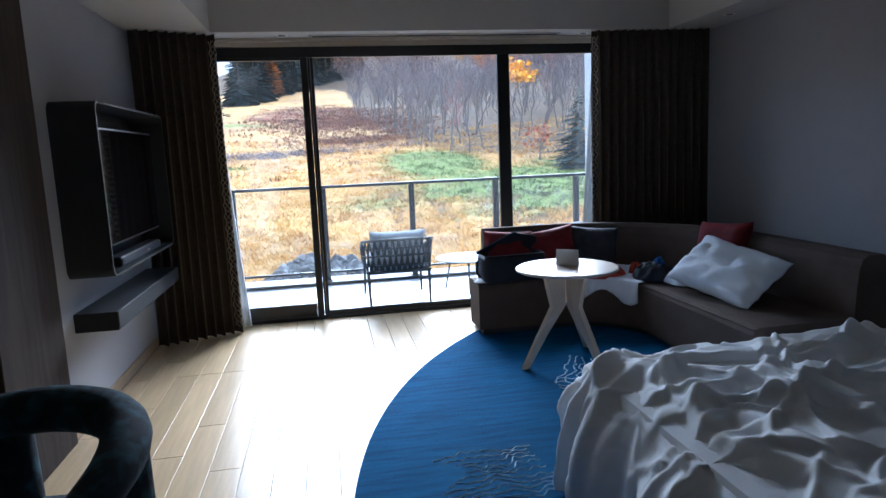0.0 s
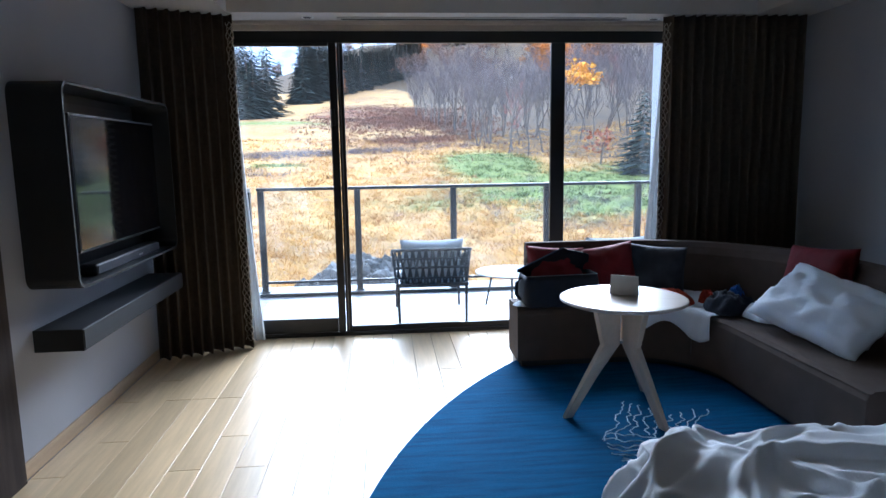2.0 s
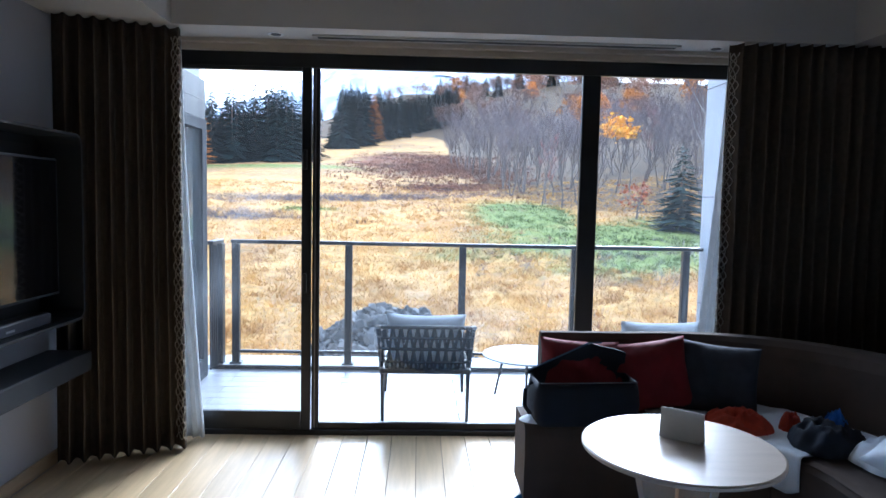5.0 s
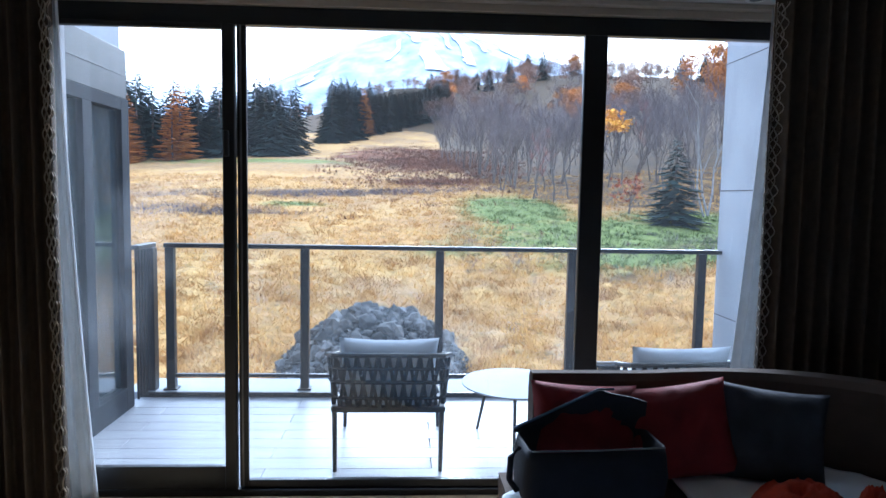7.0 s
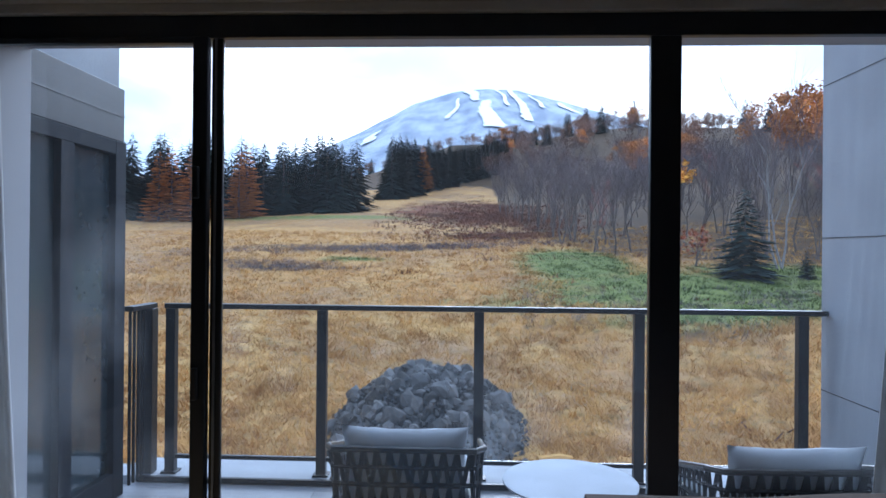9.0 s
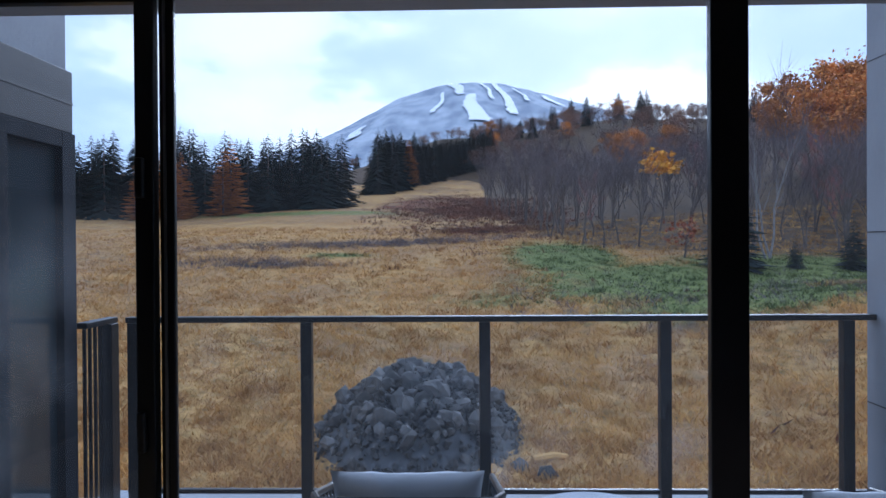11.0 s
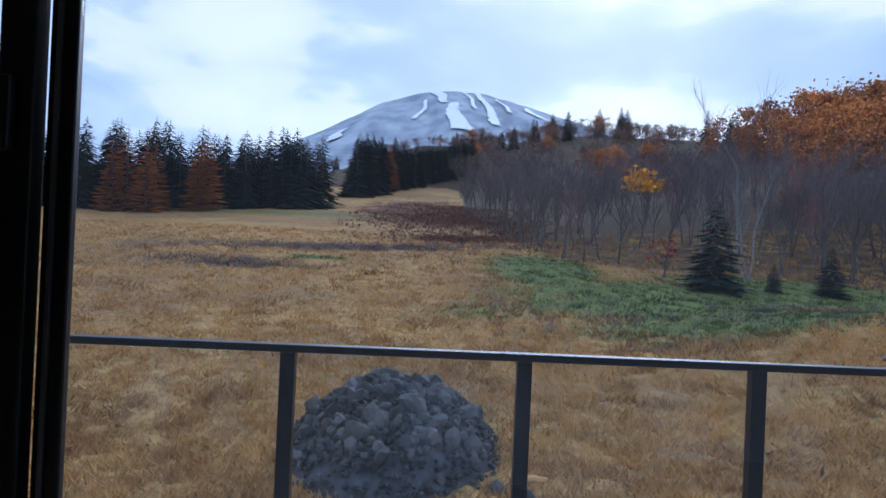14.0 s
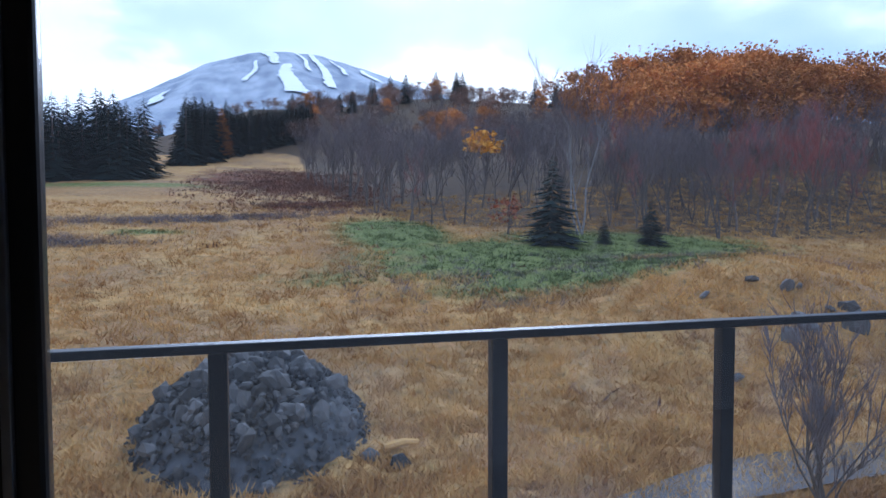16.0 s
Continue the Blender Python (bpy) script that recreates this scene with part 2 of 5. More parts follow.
M_REDTWIG = material("reddish_twigs", (0.3, 0.085, 0.075), 0.9, vary=0.2, scale=0.4, fine=5, bump=0, per_object=0.25)
M_SPRUCE = material("dark_spruce_needles", (0.013, 0.027, 0.024), 0.85, vary=0.35, scale=0.8, fine=8, bump=0, per_object=0.35, spec=0.2)
M_LARCH = material("rusty_larch_needles", (0.5, 0.2, 0.05), 0.9, vary=0.3, scale=0.6, fine=6, bump=0, per_object=0.3, spec=0.2)
M_RIDGE = material("dull_brown_leaves", (0.19, 0.1, 0.065), 0.9, vary=0.3, scale=1, fine=6, bump=0, per_object=0.35)
M_YELLOW = material("golden_leaves", (0.75, 0.36, 0.03), 0.85, vary=0.3, scale=1, fine=6, bump=0)
M_RUSSET = material("russet_leaves", (0.28, 0.07, 0.02), 0.85, vary=0.3, scale=1, fine=6, bump=0)
M_BRACKEN = material("dead_bracken", (0.2, 0.075, 0.035), 0.9, vary=0.35, scale=0.35, fine=2, bump=0, second=(0.1, 0.05, 0.032))
# distance haze is mixed into these pale blue-grey snow and wood tones
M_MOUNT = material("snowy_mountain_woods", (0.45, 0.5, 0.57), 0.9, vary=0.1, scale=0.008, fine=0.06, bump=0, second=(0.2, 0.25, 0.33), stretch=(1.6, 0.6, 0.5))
M_SNOW = material("piste_snow", (0.82, 0.86, 0.92), 0.7, vary=0.04, scale=0.01, fine=0.1, bump=0)
M_ROAD = material("wet_asphalt", (0.07, 0.06, 0.058), 0.75, vary=0.15, scale=0.7, fine=20, bump=0.2)
M_LAMP = material("downlight_trim", (0.7, 0.7, 0.68), 0.4, vary=0.03)


# ---- mesh helpers ----
def part(name, bm, mat, parent=None, label="", smooth=False):
    me = bpy.data.meshes.new(name)
    bm.to_mesh(me)
    bm.free()
    me.materials.append(mat)
    if smooth:
        me.polygons.foreach_set("use_smooth", [True] * len(me.polygons))
    ob = new(name, me)
    ob.parent = parent
    if label:
        ob["label"] = label
    return ob


def shared(name, me, parent, m):
    ob = new(name, me)
    ob.parent = parent
    ob.matrix_basis = m
    return ob


def thing(name, label, category, group="", x=0, y=0, z=0, rz=0, kind=""):
    ob = new(name)
    ob.empty_display_size = 0.1
    ob.matrix_basis = pose(x, y, z, 0, 0, rz)
    return tagged(ob, label, category, group, kind)


def box(x0, y0, z0, x1, y1, z1, bevel=0.0, bm=None, m=None):
    b = bm or bmesh.new()
    t = Matrix.LocRotScale(((x0 + x1) / 2, (y0 + y1) / 2, (z0 + z1) / 2), None, (abs(x1 - x0), abs(y1 - y0), abs(z1 - z0)))
    v = bmesh.ops.create_cube(b, size=1, matrix=(m @ t) if m else t)["verts"]
    if bevel:
        es = list({e for w in v for e in w.link_edges})
        bmesh.ops.bevel(b, geom=es, offset=bevel, segments=2, affect="EDGES", profile=0.5)
    return b


def tube(points, radii, sides=8, bm=None, cap=True):
    """A tapered tube along points."""
    b = bm or bmesh.new()
    pts = [Vector(p) for p in points]
    rad = radii if hasattr(radii, "__len__") else [radii] * len(pts)
    rings = []
    for i, p in enumerate(pts):
        d = (pts[min(i + 1, len(pts) - 1)] - pts[max(i - 1, 0)])
        d = d.normalized() if d.length > 1e-9 else Vector((0, 0, 1))
        u = d.cross(Vector((0, 0, 1)) if abs(d.z) < 0.95 else Vector((1, 0, 0))).normalized()
        w = d.cross(u)
        rings.append([b.verts.new(p + rad[i] * (math.cos(a) * u + math.sin(a) * w)) for a in (2 * math.pi * k / sides for k in range(sides))])
    for r0, r1 in zip(rings, rings[1:]):
        for k in range(sides):
            b.faces.new((r0[k], r0[(k + 1) % sides], r1[(k + 1) % sides], r1[k]))
    if cap and sides > 2:
        b.faces.new(rings[0][::-1])
        b.faces.new(rings[-1])
    return b


def lathe(profile, sides=48, bm=None):
    """A turned shape from (radius, height) pairs."""
    b = bm or bmesh.new()
    rings = [[b.verts.new((r * math.cos(2 * math.pi * k / sides), r * math.sin(2 * math.pi * k / sides), z)) for k in range(sides)] for r, z in profile]
    for r0, r1 in zip(rings, rings[1:]):
        for k in range(sides):
            b.faces.new((r0[k], r0[(k + 1) % sides], r1[(k + 1) % sides], r1[k]))
    b.faces.new(rings[0][::-1])
    b.faces.new(rings[-1])
    return b


def sheet(nu, nv, fn, bm=None, thick=0.0):
    """A grid surface from fn(u, v), u and v from 0 to 1; with thickness if given."""
    b = bm or bmesh.new()
    g = [[b.verts.new(fn(i / nu, j / nv)) for j in range(nv + 1)] for i in range(nu + 1)]
    for i in range(nu):
        for j in range(nv):
            b.faces.new((g[i][j], g[i + 1][j], g[i + 1][j + 1], g[i][j + 1]))
    if thick:
        b.normal_update()
        bmesh.ops.solidify(b, geom=b.faces[:], thickness=thick)
    return b


def pillow(w, h, d, seed, crumple=0.02, n=22):
    """A stuffed cushion in the xz plane, pinched at its corners."""
    b = bmesh.new()
    for side in (1, -1):
        def fn(u, v, side=side):
            a, c = 2 * u - 1, 2 * v - 1
            fat = max(0.0, (1 - a ** 4)) ** 0.5 * max(0.0, (1 - c ** 4)) ** 0.5
            pinch_a, pinch_c = 1 - 0.07 * (1 - c * c), 1 - 0.07 * (1 - a * a)
            k = noise.noise(Vector((a * 2.5, c * 2.5, seed + side))) * crumple + noise.noise(Vector((a * 7, c * 7, seed))) * crumple * 0.5
            return (a * w / 2 * pinch_a, side * d / 2 * fat + k * fat, c * h / 2 * pinch_c)
        sheet(n, n, fn, b)
    bmesh.ops.remove_doubles(b, verts=b.verts[:], dist=1e-4)
    bmesh.ops.recalc_face_normals(b, faces=b.faces[:])
    return b


def heap(w, l, h, seed, n=30, rough=0.5):
    """A lump of cloth lying on a surface at z = 0."""
    def fn(u, v):
        a, c = 2 * u - 1, 2 * v - 1
        r = math.hypot(a, c)
        q = max(0, 1 - r ** 2.4)
        k = 1 - rough * abs(noise.noise(Vector((a * 2.2, c * 2.2, seed)))) * 1.6 + 0.25 * rough * noise.noise(Vector((a * 6, c * 6, seed)))
        s = 1 + 0.2 * noise.noise(Vector((a, c, seed + 9)))
        if r > 1:
            a, c = a / r, c / r
        return (a * w / 2 * s, c * l / 2 * s, max(0.002, h * q ** 0.6 * k))
    b = sheet(n, n, fn)
    return b


def structure(name, bm, mat, label="", smooth=False):
    return tagged(part(name, bm, mat, None, label, smooth), category="", kind="structure")


# ---- room shell ----
WX0, WX1, YB, ZC = -1.35, 3.5, -7.4, 2.4
floor_ob = structure("floor", box(-2.7, YB, -0.2, WX1, 0.03, -0.016), M_GAP, "pale oak plank floor, slightly glossy")
b = box(WX0 - 0.2, -2.21, -0.2, WX0, 0.036, 2.9)
structure("wall_west", b, M_WALL, "plain grey painted wall with the television niche")
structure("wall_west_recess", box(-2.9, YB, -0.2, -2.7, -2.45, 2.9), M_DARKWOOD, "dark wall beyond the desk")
structure("wall_recess_return", box(-2.9, -2.45, -0.2, WX0 - 0.203, -2.3, 2.9), M_WALL, "grey return wall behind the desk recess")
structure("wall_east", box(WX1, YB, -0.2, WX1 + 0.2, 0.3, 2.9), M_WALL, "plain grey painted wall beside the sofa")
structure("wall_south", box(-2.9, YB - 0.2, -0.2, WX1 + 0.2, YB, 2.9), M_WALL, "plain grey wall behind the bed")
b = box(WX0 - 0.2, 0.037, 2.337, WX1 + 0.2, 0.4, 2.95)
box(WX0 - 0.2, 0.037, -0.25, -1.021, 0.4, 2.336, bm=b)
box(2.721, 0.037, -0.25, WX1 + 0.2, 0.4, 2.336, bm=b)
structure("wall_north", b, M_WALL, "grey wall round the wide balcony window")
# ceiling: lower soffit all round, raised middle
b = bmesh.new()
CX0, CX1, CY0, CY1, ZH = -0.76, 3.06, -6.6, -0.32, 2.72
box(-2.9, CY1, ZC, WX1, 0.4, ZC + 0.5, bm=b)
box(-2.9, YB, ZC, WX1, CY0, ZC + 0.5, bm=b)
box(-2.9, CY0, ZC, CX0, CY1, ZC + 0.5, bm=b)
box(CX1, CY0, ZC, WX1, CY1, ZC + 0.5, bm=b)
box(CX0, CY0, ZH, CX1, CY1, ZC + 0.5, bm=b)
structure("ceiling", b, M_CEIL, "off-white ceiling with a raised middle")
structure("baseboard", box(WX0, -2.208, 0.0, WX0 + 0.014, -0.02, 0.075, 0.003), M_BASE, "pale oak baseboard along the grey wall")
structure("baseboard_east", box(WX1 - 0.014, YB, 0.0, WX1, 0.0, 0.075, 0.003), M_BASE, "pale oak baseboard")
structure("trim_curtain_track", box(-1.1, -0.06, 2.375, 2.9, 0.0, 2.398, 0.003), M_TRACK, "beige curtain track on the soffit")
structure("trim_head_strip", box(-1.02, -0.02, 2.338, 2.72, 0.035, 2.374, 0.003), M_TRACK, "beige strip above the window head")
b = box(WX0 - 0.2, -2.85, 0, WX0 + 0.03, -2.212, ZC, 0.004)
structure("trim_pillar", b, M_DARKWOOD, "dark wood pillar at the end of the grey wall")
vent = thing("air_vent", "long slotted air vent in the white soffit", "air vent", x=1.05, y=-0.16, z=ZC - 0.012)
part("frame", box(-1.07, -0.03, 0, 1.07, 0.03, 0.011, 0.003), M_CEIL, vent)
for k in range(2):
    part("slot", box(-1.04, -0.018 + k * 0.02, -0.003, 1.04, -0.008 + k * 0.02, 0.002), M_BLACK, vent)
for x, y in ((-0.23, -0.16), (2.35, -0.13), (3.26, -0.88)):
    d = thing("ceiling_downlight", "small round recessed downlight, switched off", "downlight", "soffit downlights", x, y, ZC)
    part("trim_ring", lathe([(0.03, -0.001), (0.045, -0.004), (0.048, -0.001), (0.03, -0.0005)], 24), M_LAMP, d)
    part("lens", lathe([(0.001, -0.003), (0.029, -0.003), (0.029, -0.001), (0.001, -0.001)], 20), M_BLACK, d)

# ---- window ----
win = thing("window_1", "wide black-framed balcony window with a sliding leaf", "window", x=0, y=0, z=0, kind="structure")
part("head_frame", box(-1.02, -0.0, 2.25, 2.72, 0.035, 2.335, 0.004), M_FRAME, win)
part("sill_frame", box(-1.02, -0.02, -0.015, 2.72, 0.035, 0.03, 0.004), M_FRAME, win)
part("bottom_rail", box(0.0, 0.002, 0.03, 1.596, 0.033, 0.07, 0.004), M_FRAME, win)
part("bottom_rail", box(1.708, 0.002, 0.03, 2.66, 0.033, 0.07, 0.004), M_FRAME, win)
part("jamb", box(-1.02, 0, 0.03, -0.95, 0.035, 2.25, 0.004), M_FRAME, win)
part("jamb", box(2.66, 0, 0.03, 2.72, 0.035, 2.25, 0.004), M_FRAME, win)
part("mullion", box(1.596, 0.0, 0.03, 1.708, 0.035, 2.25, 0.005), M_FRAME, win)
part("mullion", box(-0.045, 0.012, 0.03, 0.0, 0.034, 2.25, 0.005), M_FRAME, win)
part("seal_strip", box(-0.03, 0.004, 0.03, -0.022, 0.012, 2.25, 0.001), M_ALU, win, "thin bright aluminium strip")
leaf = part("sliding_leaf", box(-0.105, -0.02, 0.03, -0.048, 0.02, 2.25, 0.005), M_FRAME, win)
part("leaf_bottom_rail", box(-0.95, -0.015, 0.032, -0.107, 0.018, 0.145, 0.004), M_FRAME, leaf)
part("leaf_top_rail", box(-0.95, -0.015, 2.225, -0.107, 0.018, 2.249, 0.004), M_FRAME, leaf)
part("leaf_stile", box(-0.948, -0.012, 0.147, -0.9, 0.018, 2.223, 0.004), M_FRAME, leaf)
for z in (0.95, 1.7):
    part("lock_handle", box(-0.095, -0.045, z - 0.06, -0.07, -0.021, z + 0.06, 0.006), M_BLACK, leaf)
for x0, x1, z0, y in ((-0.899, -0.106, 0.146, 0.006), (0.001, 1.595, 0.071, 0.018), (1.709, 2.659, 0.071, 0.018)):
    g = part("pane", box(x0, y, z0, x1, y + 0.006, 2.224), M_DAMP if x0 < -0.5 else M_GLASS, win, "clear window glass")
    g.visible_shadow = False


# ---- curtains ----
def drape(name, p0, p1, z0, z1, folds, depth, mat, label, category, flare=0.0, seed=1, sway=0.0):
    p0, p1 = Vector((*p0, 0)), Vector((*p1, 0))
    d = p1 - p0
    nrm = Vector((-d.y, d.x, 0)).normalized()

    def fn(u, v):
        wob = 0.25 * noise.noise(Vector((u * 6, v * 0.8, seed)))
        ph = 2 * math.pi * folds * (u + 0.012 * noise.noise(Vector((u * 9, v * 1.5, seed + 3))))
        amp = depth * (0.75 + wob) * (0.8 + 0.3 * (1 - v))
        q = p0 + d * (u + flare * (1 - v) ** 2 * (u - 0.5)) + nrm * amp * (math.sin(ph) + 0.3 * math.sin(2 * ph + 1))
        return (q.x + sway * (1 - v) ** 1.3, q.y, z0 + (z1 - z0) * v)
    th = thing(name, label, category)
    part("cloth", sheet(int(folds * 14), 26, fn, thick=0.004), mat, th, smooth=True)
    return th, fn


def trellis(th, fn, u0, width, z_lo, z_hi):
    """Pale border of interlaced ovals down a curtain's edge."""
    bm = bmesh.new()
    steps, per = 330, 26
    for s in (1, -1):
        for shift in (0, math.pi / 2):
            ps = []
            for k in range(steps + 1):
                v = z_lo + (z_hi - z_lo) * k / steps
                u = u0 + width * 0.5 * s * abs(math.sin(per * math.pi * v + shift)) * (1 if shift == 0 else 0.6)
                a = Vector(fn(u, v))
                ps.append(a)
            for off in (-0.006, 0.010):
                tube([p + Vector((0, off, 0)) for p in ps], 0.0035, 3, bm, cap=False)
    part("woven_border", bm, M_TRIMW, th, "pale interlaced woven border")


cl, cfn = drape("curtain", (-1.3, -0.5), (-0.735, -0.25), 0.015, 2.392, 9, 0.055, M_CURTAIN, "full-length taupe curtain gathered at the window's side", "curtain", 0.05, 2)
trellis(cl, cfn, 0.955, 0.06, 0.02, 0.98)
cr, cfn = drape("curtain", (2.37, -0.28), (3.44, -0.32), 0.015, 2.392, 14, 0.055, M_CURTAIN, "full-length dark taupe curtain gathered behind the sofa", "curtain", 0.03, 7)
trellis(cr, cfn, 0.02, 0.04, 0.02, 0.98)
M_SHEER = material("white_voile", (0.75, 0.78, 0.8), 0.9, vary=0.04, scale=20, fine=300, bump=0.1)
sb = M_SHEER.node_tree.nodes["Principled BSDF"]
sb.inputs["Alpha"].default_value = 0.72
sb.inputs["Transmission Weight"].default_value = 0.0
drape("sheer_curtain", (-0.99, -0.12), (-0.78, -0.12), 0.02, 2.37, 5, 0.018, M_SHEER, "white sheer voile gathered at the glass", "sheer curtain", 0.2, 4, 0.1)
drape("sheer_curtain", (2.44, -0.12), (2.64, -0.12), 0.02, 2.37, 5, 0.018, M_SHEER, "white sheer voile gathered beside the dark curtain", "sheer curtain", 0.2, 5, -0.15)

# ---- television wall ----
tv = thing("display_box", "dark grey rounded box frame hung on the wall round a screen", "display box", x=WX0, y=-1.29, z=0.82)
HW, HH, RC = 0.71, 0.945, 0.06


def rounded(hw, z0, z1, r, n=6):
    pts = []
    for cy, cz, a0 in ((hw - r, z1 - r, 0), (-hw + r, z1 - r, 90), (-hw + r, z0 + r, 180), (hw - r, z0 + r, 270)):
        for k in range(n + 1):
            a = radians(a0 + 90 * k / n)
            pts.append((cy + r * math.cos(a), cz + r * math.sin(a)))
    return pts


bm = bmesh.new()
outer, inner = rounded(HW, 0, HH, RC), rounded(HW - 0.014, 0.014, HH - 0.014, RC - 0.012)
for ring_a, xa, ring_b, xb in ((outer, 0.0, outer, 0.235), (outer, 0.235, inner, 0.235), (inner, 0.235, inner, 0.012)):
    va = [bm.verts.new((xa, y, z)) for y, z in ring_a]
    vb = [bm.verts.new((xb, y, z)) for y, z in ring_b]
    for k in range(len(va)):
        bm.faces.new((va[k], va[(k + 1) % len(va)], vb[(k + 1) % len(va)], vb[k]))
bm.faces.new([bm.verts.new((0.012, y, z)) for y, z in inner])
bmesh.ops.recalc_face_normals(bm, faces=bm.faces[:])
part("box_frame", bm, M_SHELF, tv)
part("back_panel", box(0.0125, -HW + 0.06, 0.06, 0.017, HW - 0.06, HH - 0.06), M_BLACK, tv, "black back panel")
part("inner_shelf", box(0.018, -HW + 0.02, 0.0142, 0.2, HW - 0.02, 0.0148), M_BLACK, tv)
tel = thing("television", "flat black television on a dark panel, switched off", "television", x=WX0 + 0.11, y=-1.26, z=0.965)
part("casing", box(0.0, -0.56, 0.0, 0.06, 0.56, 0.67, 0.006), M_BLACK, tel)
part("screen", box(0.0605, -0.548, 0.014, 0.062, 0.548, 0.658), M_SCREEN, tel, "glossy dark screen")
part("mount", box(-0.092, -0.2, 0.1, -0.001, 0.2, 0.5, 0.004), M_BLACK, tel)
bar = thing("soundbar", "long black soundbar below the television", "soundbar", x=WX0 + 0.15, y=-1.27, z=0.836)
part("body", box(-0.045, -0.45, 0, 0.045, 0.45, 0.06, 0.015), M_BLACK, bar, smooth=False)
part("grille", box(0.0455, -0.44, 0.008, 0.048, 0.44, 0.052), M_GREYC, bar)
part("badge", box(0.0485, 0.1, 0.02, 0.049, 0.16, 0.03), M_ALU, bar)
sh = thing("wall_shelf", "long dark grey floating wall shelf", "wall shelf", x=WX0, y=-1.25, z=0.53)
part("body", box(0, -0.745, 0, 0.225, 0.74, 0.105, 0.004), M_SHELF, sh)
part("front_edge", box(0.2252, -0.74, 0.012, 0.229, 0.735, 0.1), M_SHELF, sh)

# ---- rug ----
RX, RY, RR = 4.07, -3.62, 4.03
rug = thing("round_rug", "round deep blue wool rug with pale wavy lines", "rug", x=RX, y=RY, z=0)
bm = bmesh.new()
loop = []
for k in range(161):
    a = radians(110 + 125 * k / 160)
    loop.append((min(RR * math.cos(a), WX1 - 0.05 - RX), RR * math.sin(a)))
loop += [(WX1 - 0.05 - RX, loop[-1][1]), (WX1 - 0.05 - RX, loop[0][1])]
low, top = [bm.verts.new((px, py, 0.0008)) for px, py in loop], [bm.verts.new((px, py, 0.012)) for px, py in loop]
for k in range(len(loop)):
    bm.faces.new((low[k], low[(k + 1) % len(loop)], top[(k + 1) % len(loop)], top[k]))
bm.faces.new(top)
bm.faces.new(low[::-1])
bmesh.ops.recalc_face_normals(bm, faces=bm.faces[:])
part("carpet", bm, M_RUG, rug)


def wave_patch(cx, cy, w, l, rows, ang, seed):
    rot = Matrix.Rotation(radians(ang), 3, "Z")
    for i in range(rows):
        ps = []
        s = (i / (rows - 1)) * 2 - 1
        half = w * 0.5 * (0.8 + 0.2 * math.cos(3 * s + seed))
        for k in range(41):
            q = k / 40 * 2 - 1
            dy = s * l / 2 + 0.05 * noise.noise(Vector((q * 2.2, s * 1.3, seed))) + 0.022 * noise.noise(Vector((q * 6, s * 2, seed + 4)))
            ps.append(rot @ Vector((q * half + 0.03 * math.sin(5 * s), dy, 0)) + Vector((cx - RX, cy - RY, 0.0125)))
        part("wave_line", tube(ps, 0.0035, 4), M_WAVE, rug)


wave_patch(1.45, -3.05, 0.52, 0.4, 11, 8, 1)
wave_patch(0.72, -3.1, 0.56, 0.42, 11, 4, 2)
wave_patch(1.66, -1.98, 0.55, 0.42, 9, 60, 3)
wave_patch(1.52, -2.28, 0.5, 0.3, 7, -20, 5)

# ---- sofa ----
sofa = thing("curved_sofa", "taupe upholstered curved corner sofa round the rug", "sofa", x=1.13, y=-1.0, z=0)
A0, XT, YT, R0, DEP = 1.13, 1.8, -1.5, 0.5, 0.95


def sofa_frame(s):
    """Front-edge place and outward direction at s along the sofa, 0 to 1."""
    la, lb, lc = XT - A0, R0 * math.pi / 2 * 1.8, 1.1
    q = s * (la + lb + lc)
    if q < la:
        return Vector((A0 + q, -1.0, 0)), Vector((0, 1, 0))
    if q < la + lb:
        a = (q - la) / lb * math.pi / 2
        d = Vector((math.sin(a), math.cos(a), 0))
        return Vector((XT, YT, 0)) + R0 * d, d
    return Vector((XT + R0, YT - (q - la - lb), 0)), Vector((1, 0, 0))


def sofa_sweep(profile, s0, s1, n):
    bm = bmesh.new()
    rings = []
    for i in range(n + 1):
        p, d = sofa_frame(s0 + (s1 - s0) * i / n)
        k = min(1, max(0, (s0 + (s1 - s0) * i / n - 0.16) / 0.34))
        k = k * k * (3 - 2 * k)
        wide, tall = 0.46 + 0.5 * k, 1.08 - 0.06 * k
        rings.append([bm.verts.new(p + d * a * wide + Vector((0, 0, h * tall)) - Vector((1.13, -1.0, 0))) for a, h in profile])
    m = len(profile)
    for r0, r1 in zip(rings, rings[1:]):
        for k in range(m):
            bm.faces.new((r0[k], r1[k], r1[(k + 1) % m], r0[(k + 1) % m]))
    bm.faces.new(rings[0])
    bm.faces.new(rings[-1][::-1])
    bmesh.ops.recalc_face_normals(bm, faces=bm.faces[:])
    return bm


seat_prof = [(0.0, 0.05), (0.0, 0.34), (0.012, 0.365), (0.04, 0.38), (0.4, 0.385), (0.66, 0.38), (0.66, 0.05)]
back_prof = [(0.661, 0.05), (0.661, 0.4), (0.68, 0.66), (0.7, 0.71), (0.74, 0.735), (0.84, 0.735), (0.88, 0.71), (0.9, 0.66), (0.9, 0.05)]
plinth_prof = [(0.04, 0.012), (0.04, 0.048), (0.86, 0.048), (0.86, 0.012)]
part("seat", sofa_sweep(seat_prof, 0, 0.48, 36), M_SOFA, sofa, smooth=False)
part("seat", sofa_sweep(seat_prof, 0.483, 1, 36), M_SOFA, sofa)
part("backrest", sofa_sweep(back_prof, 0.04, 1, 72), M_SOFA, sofa)
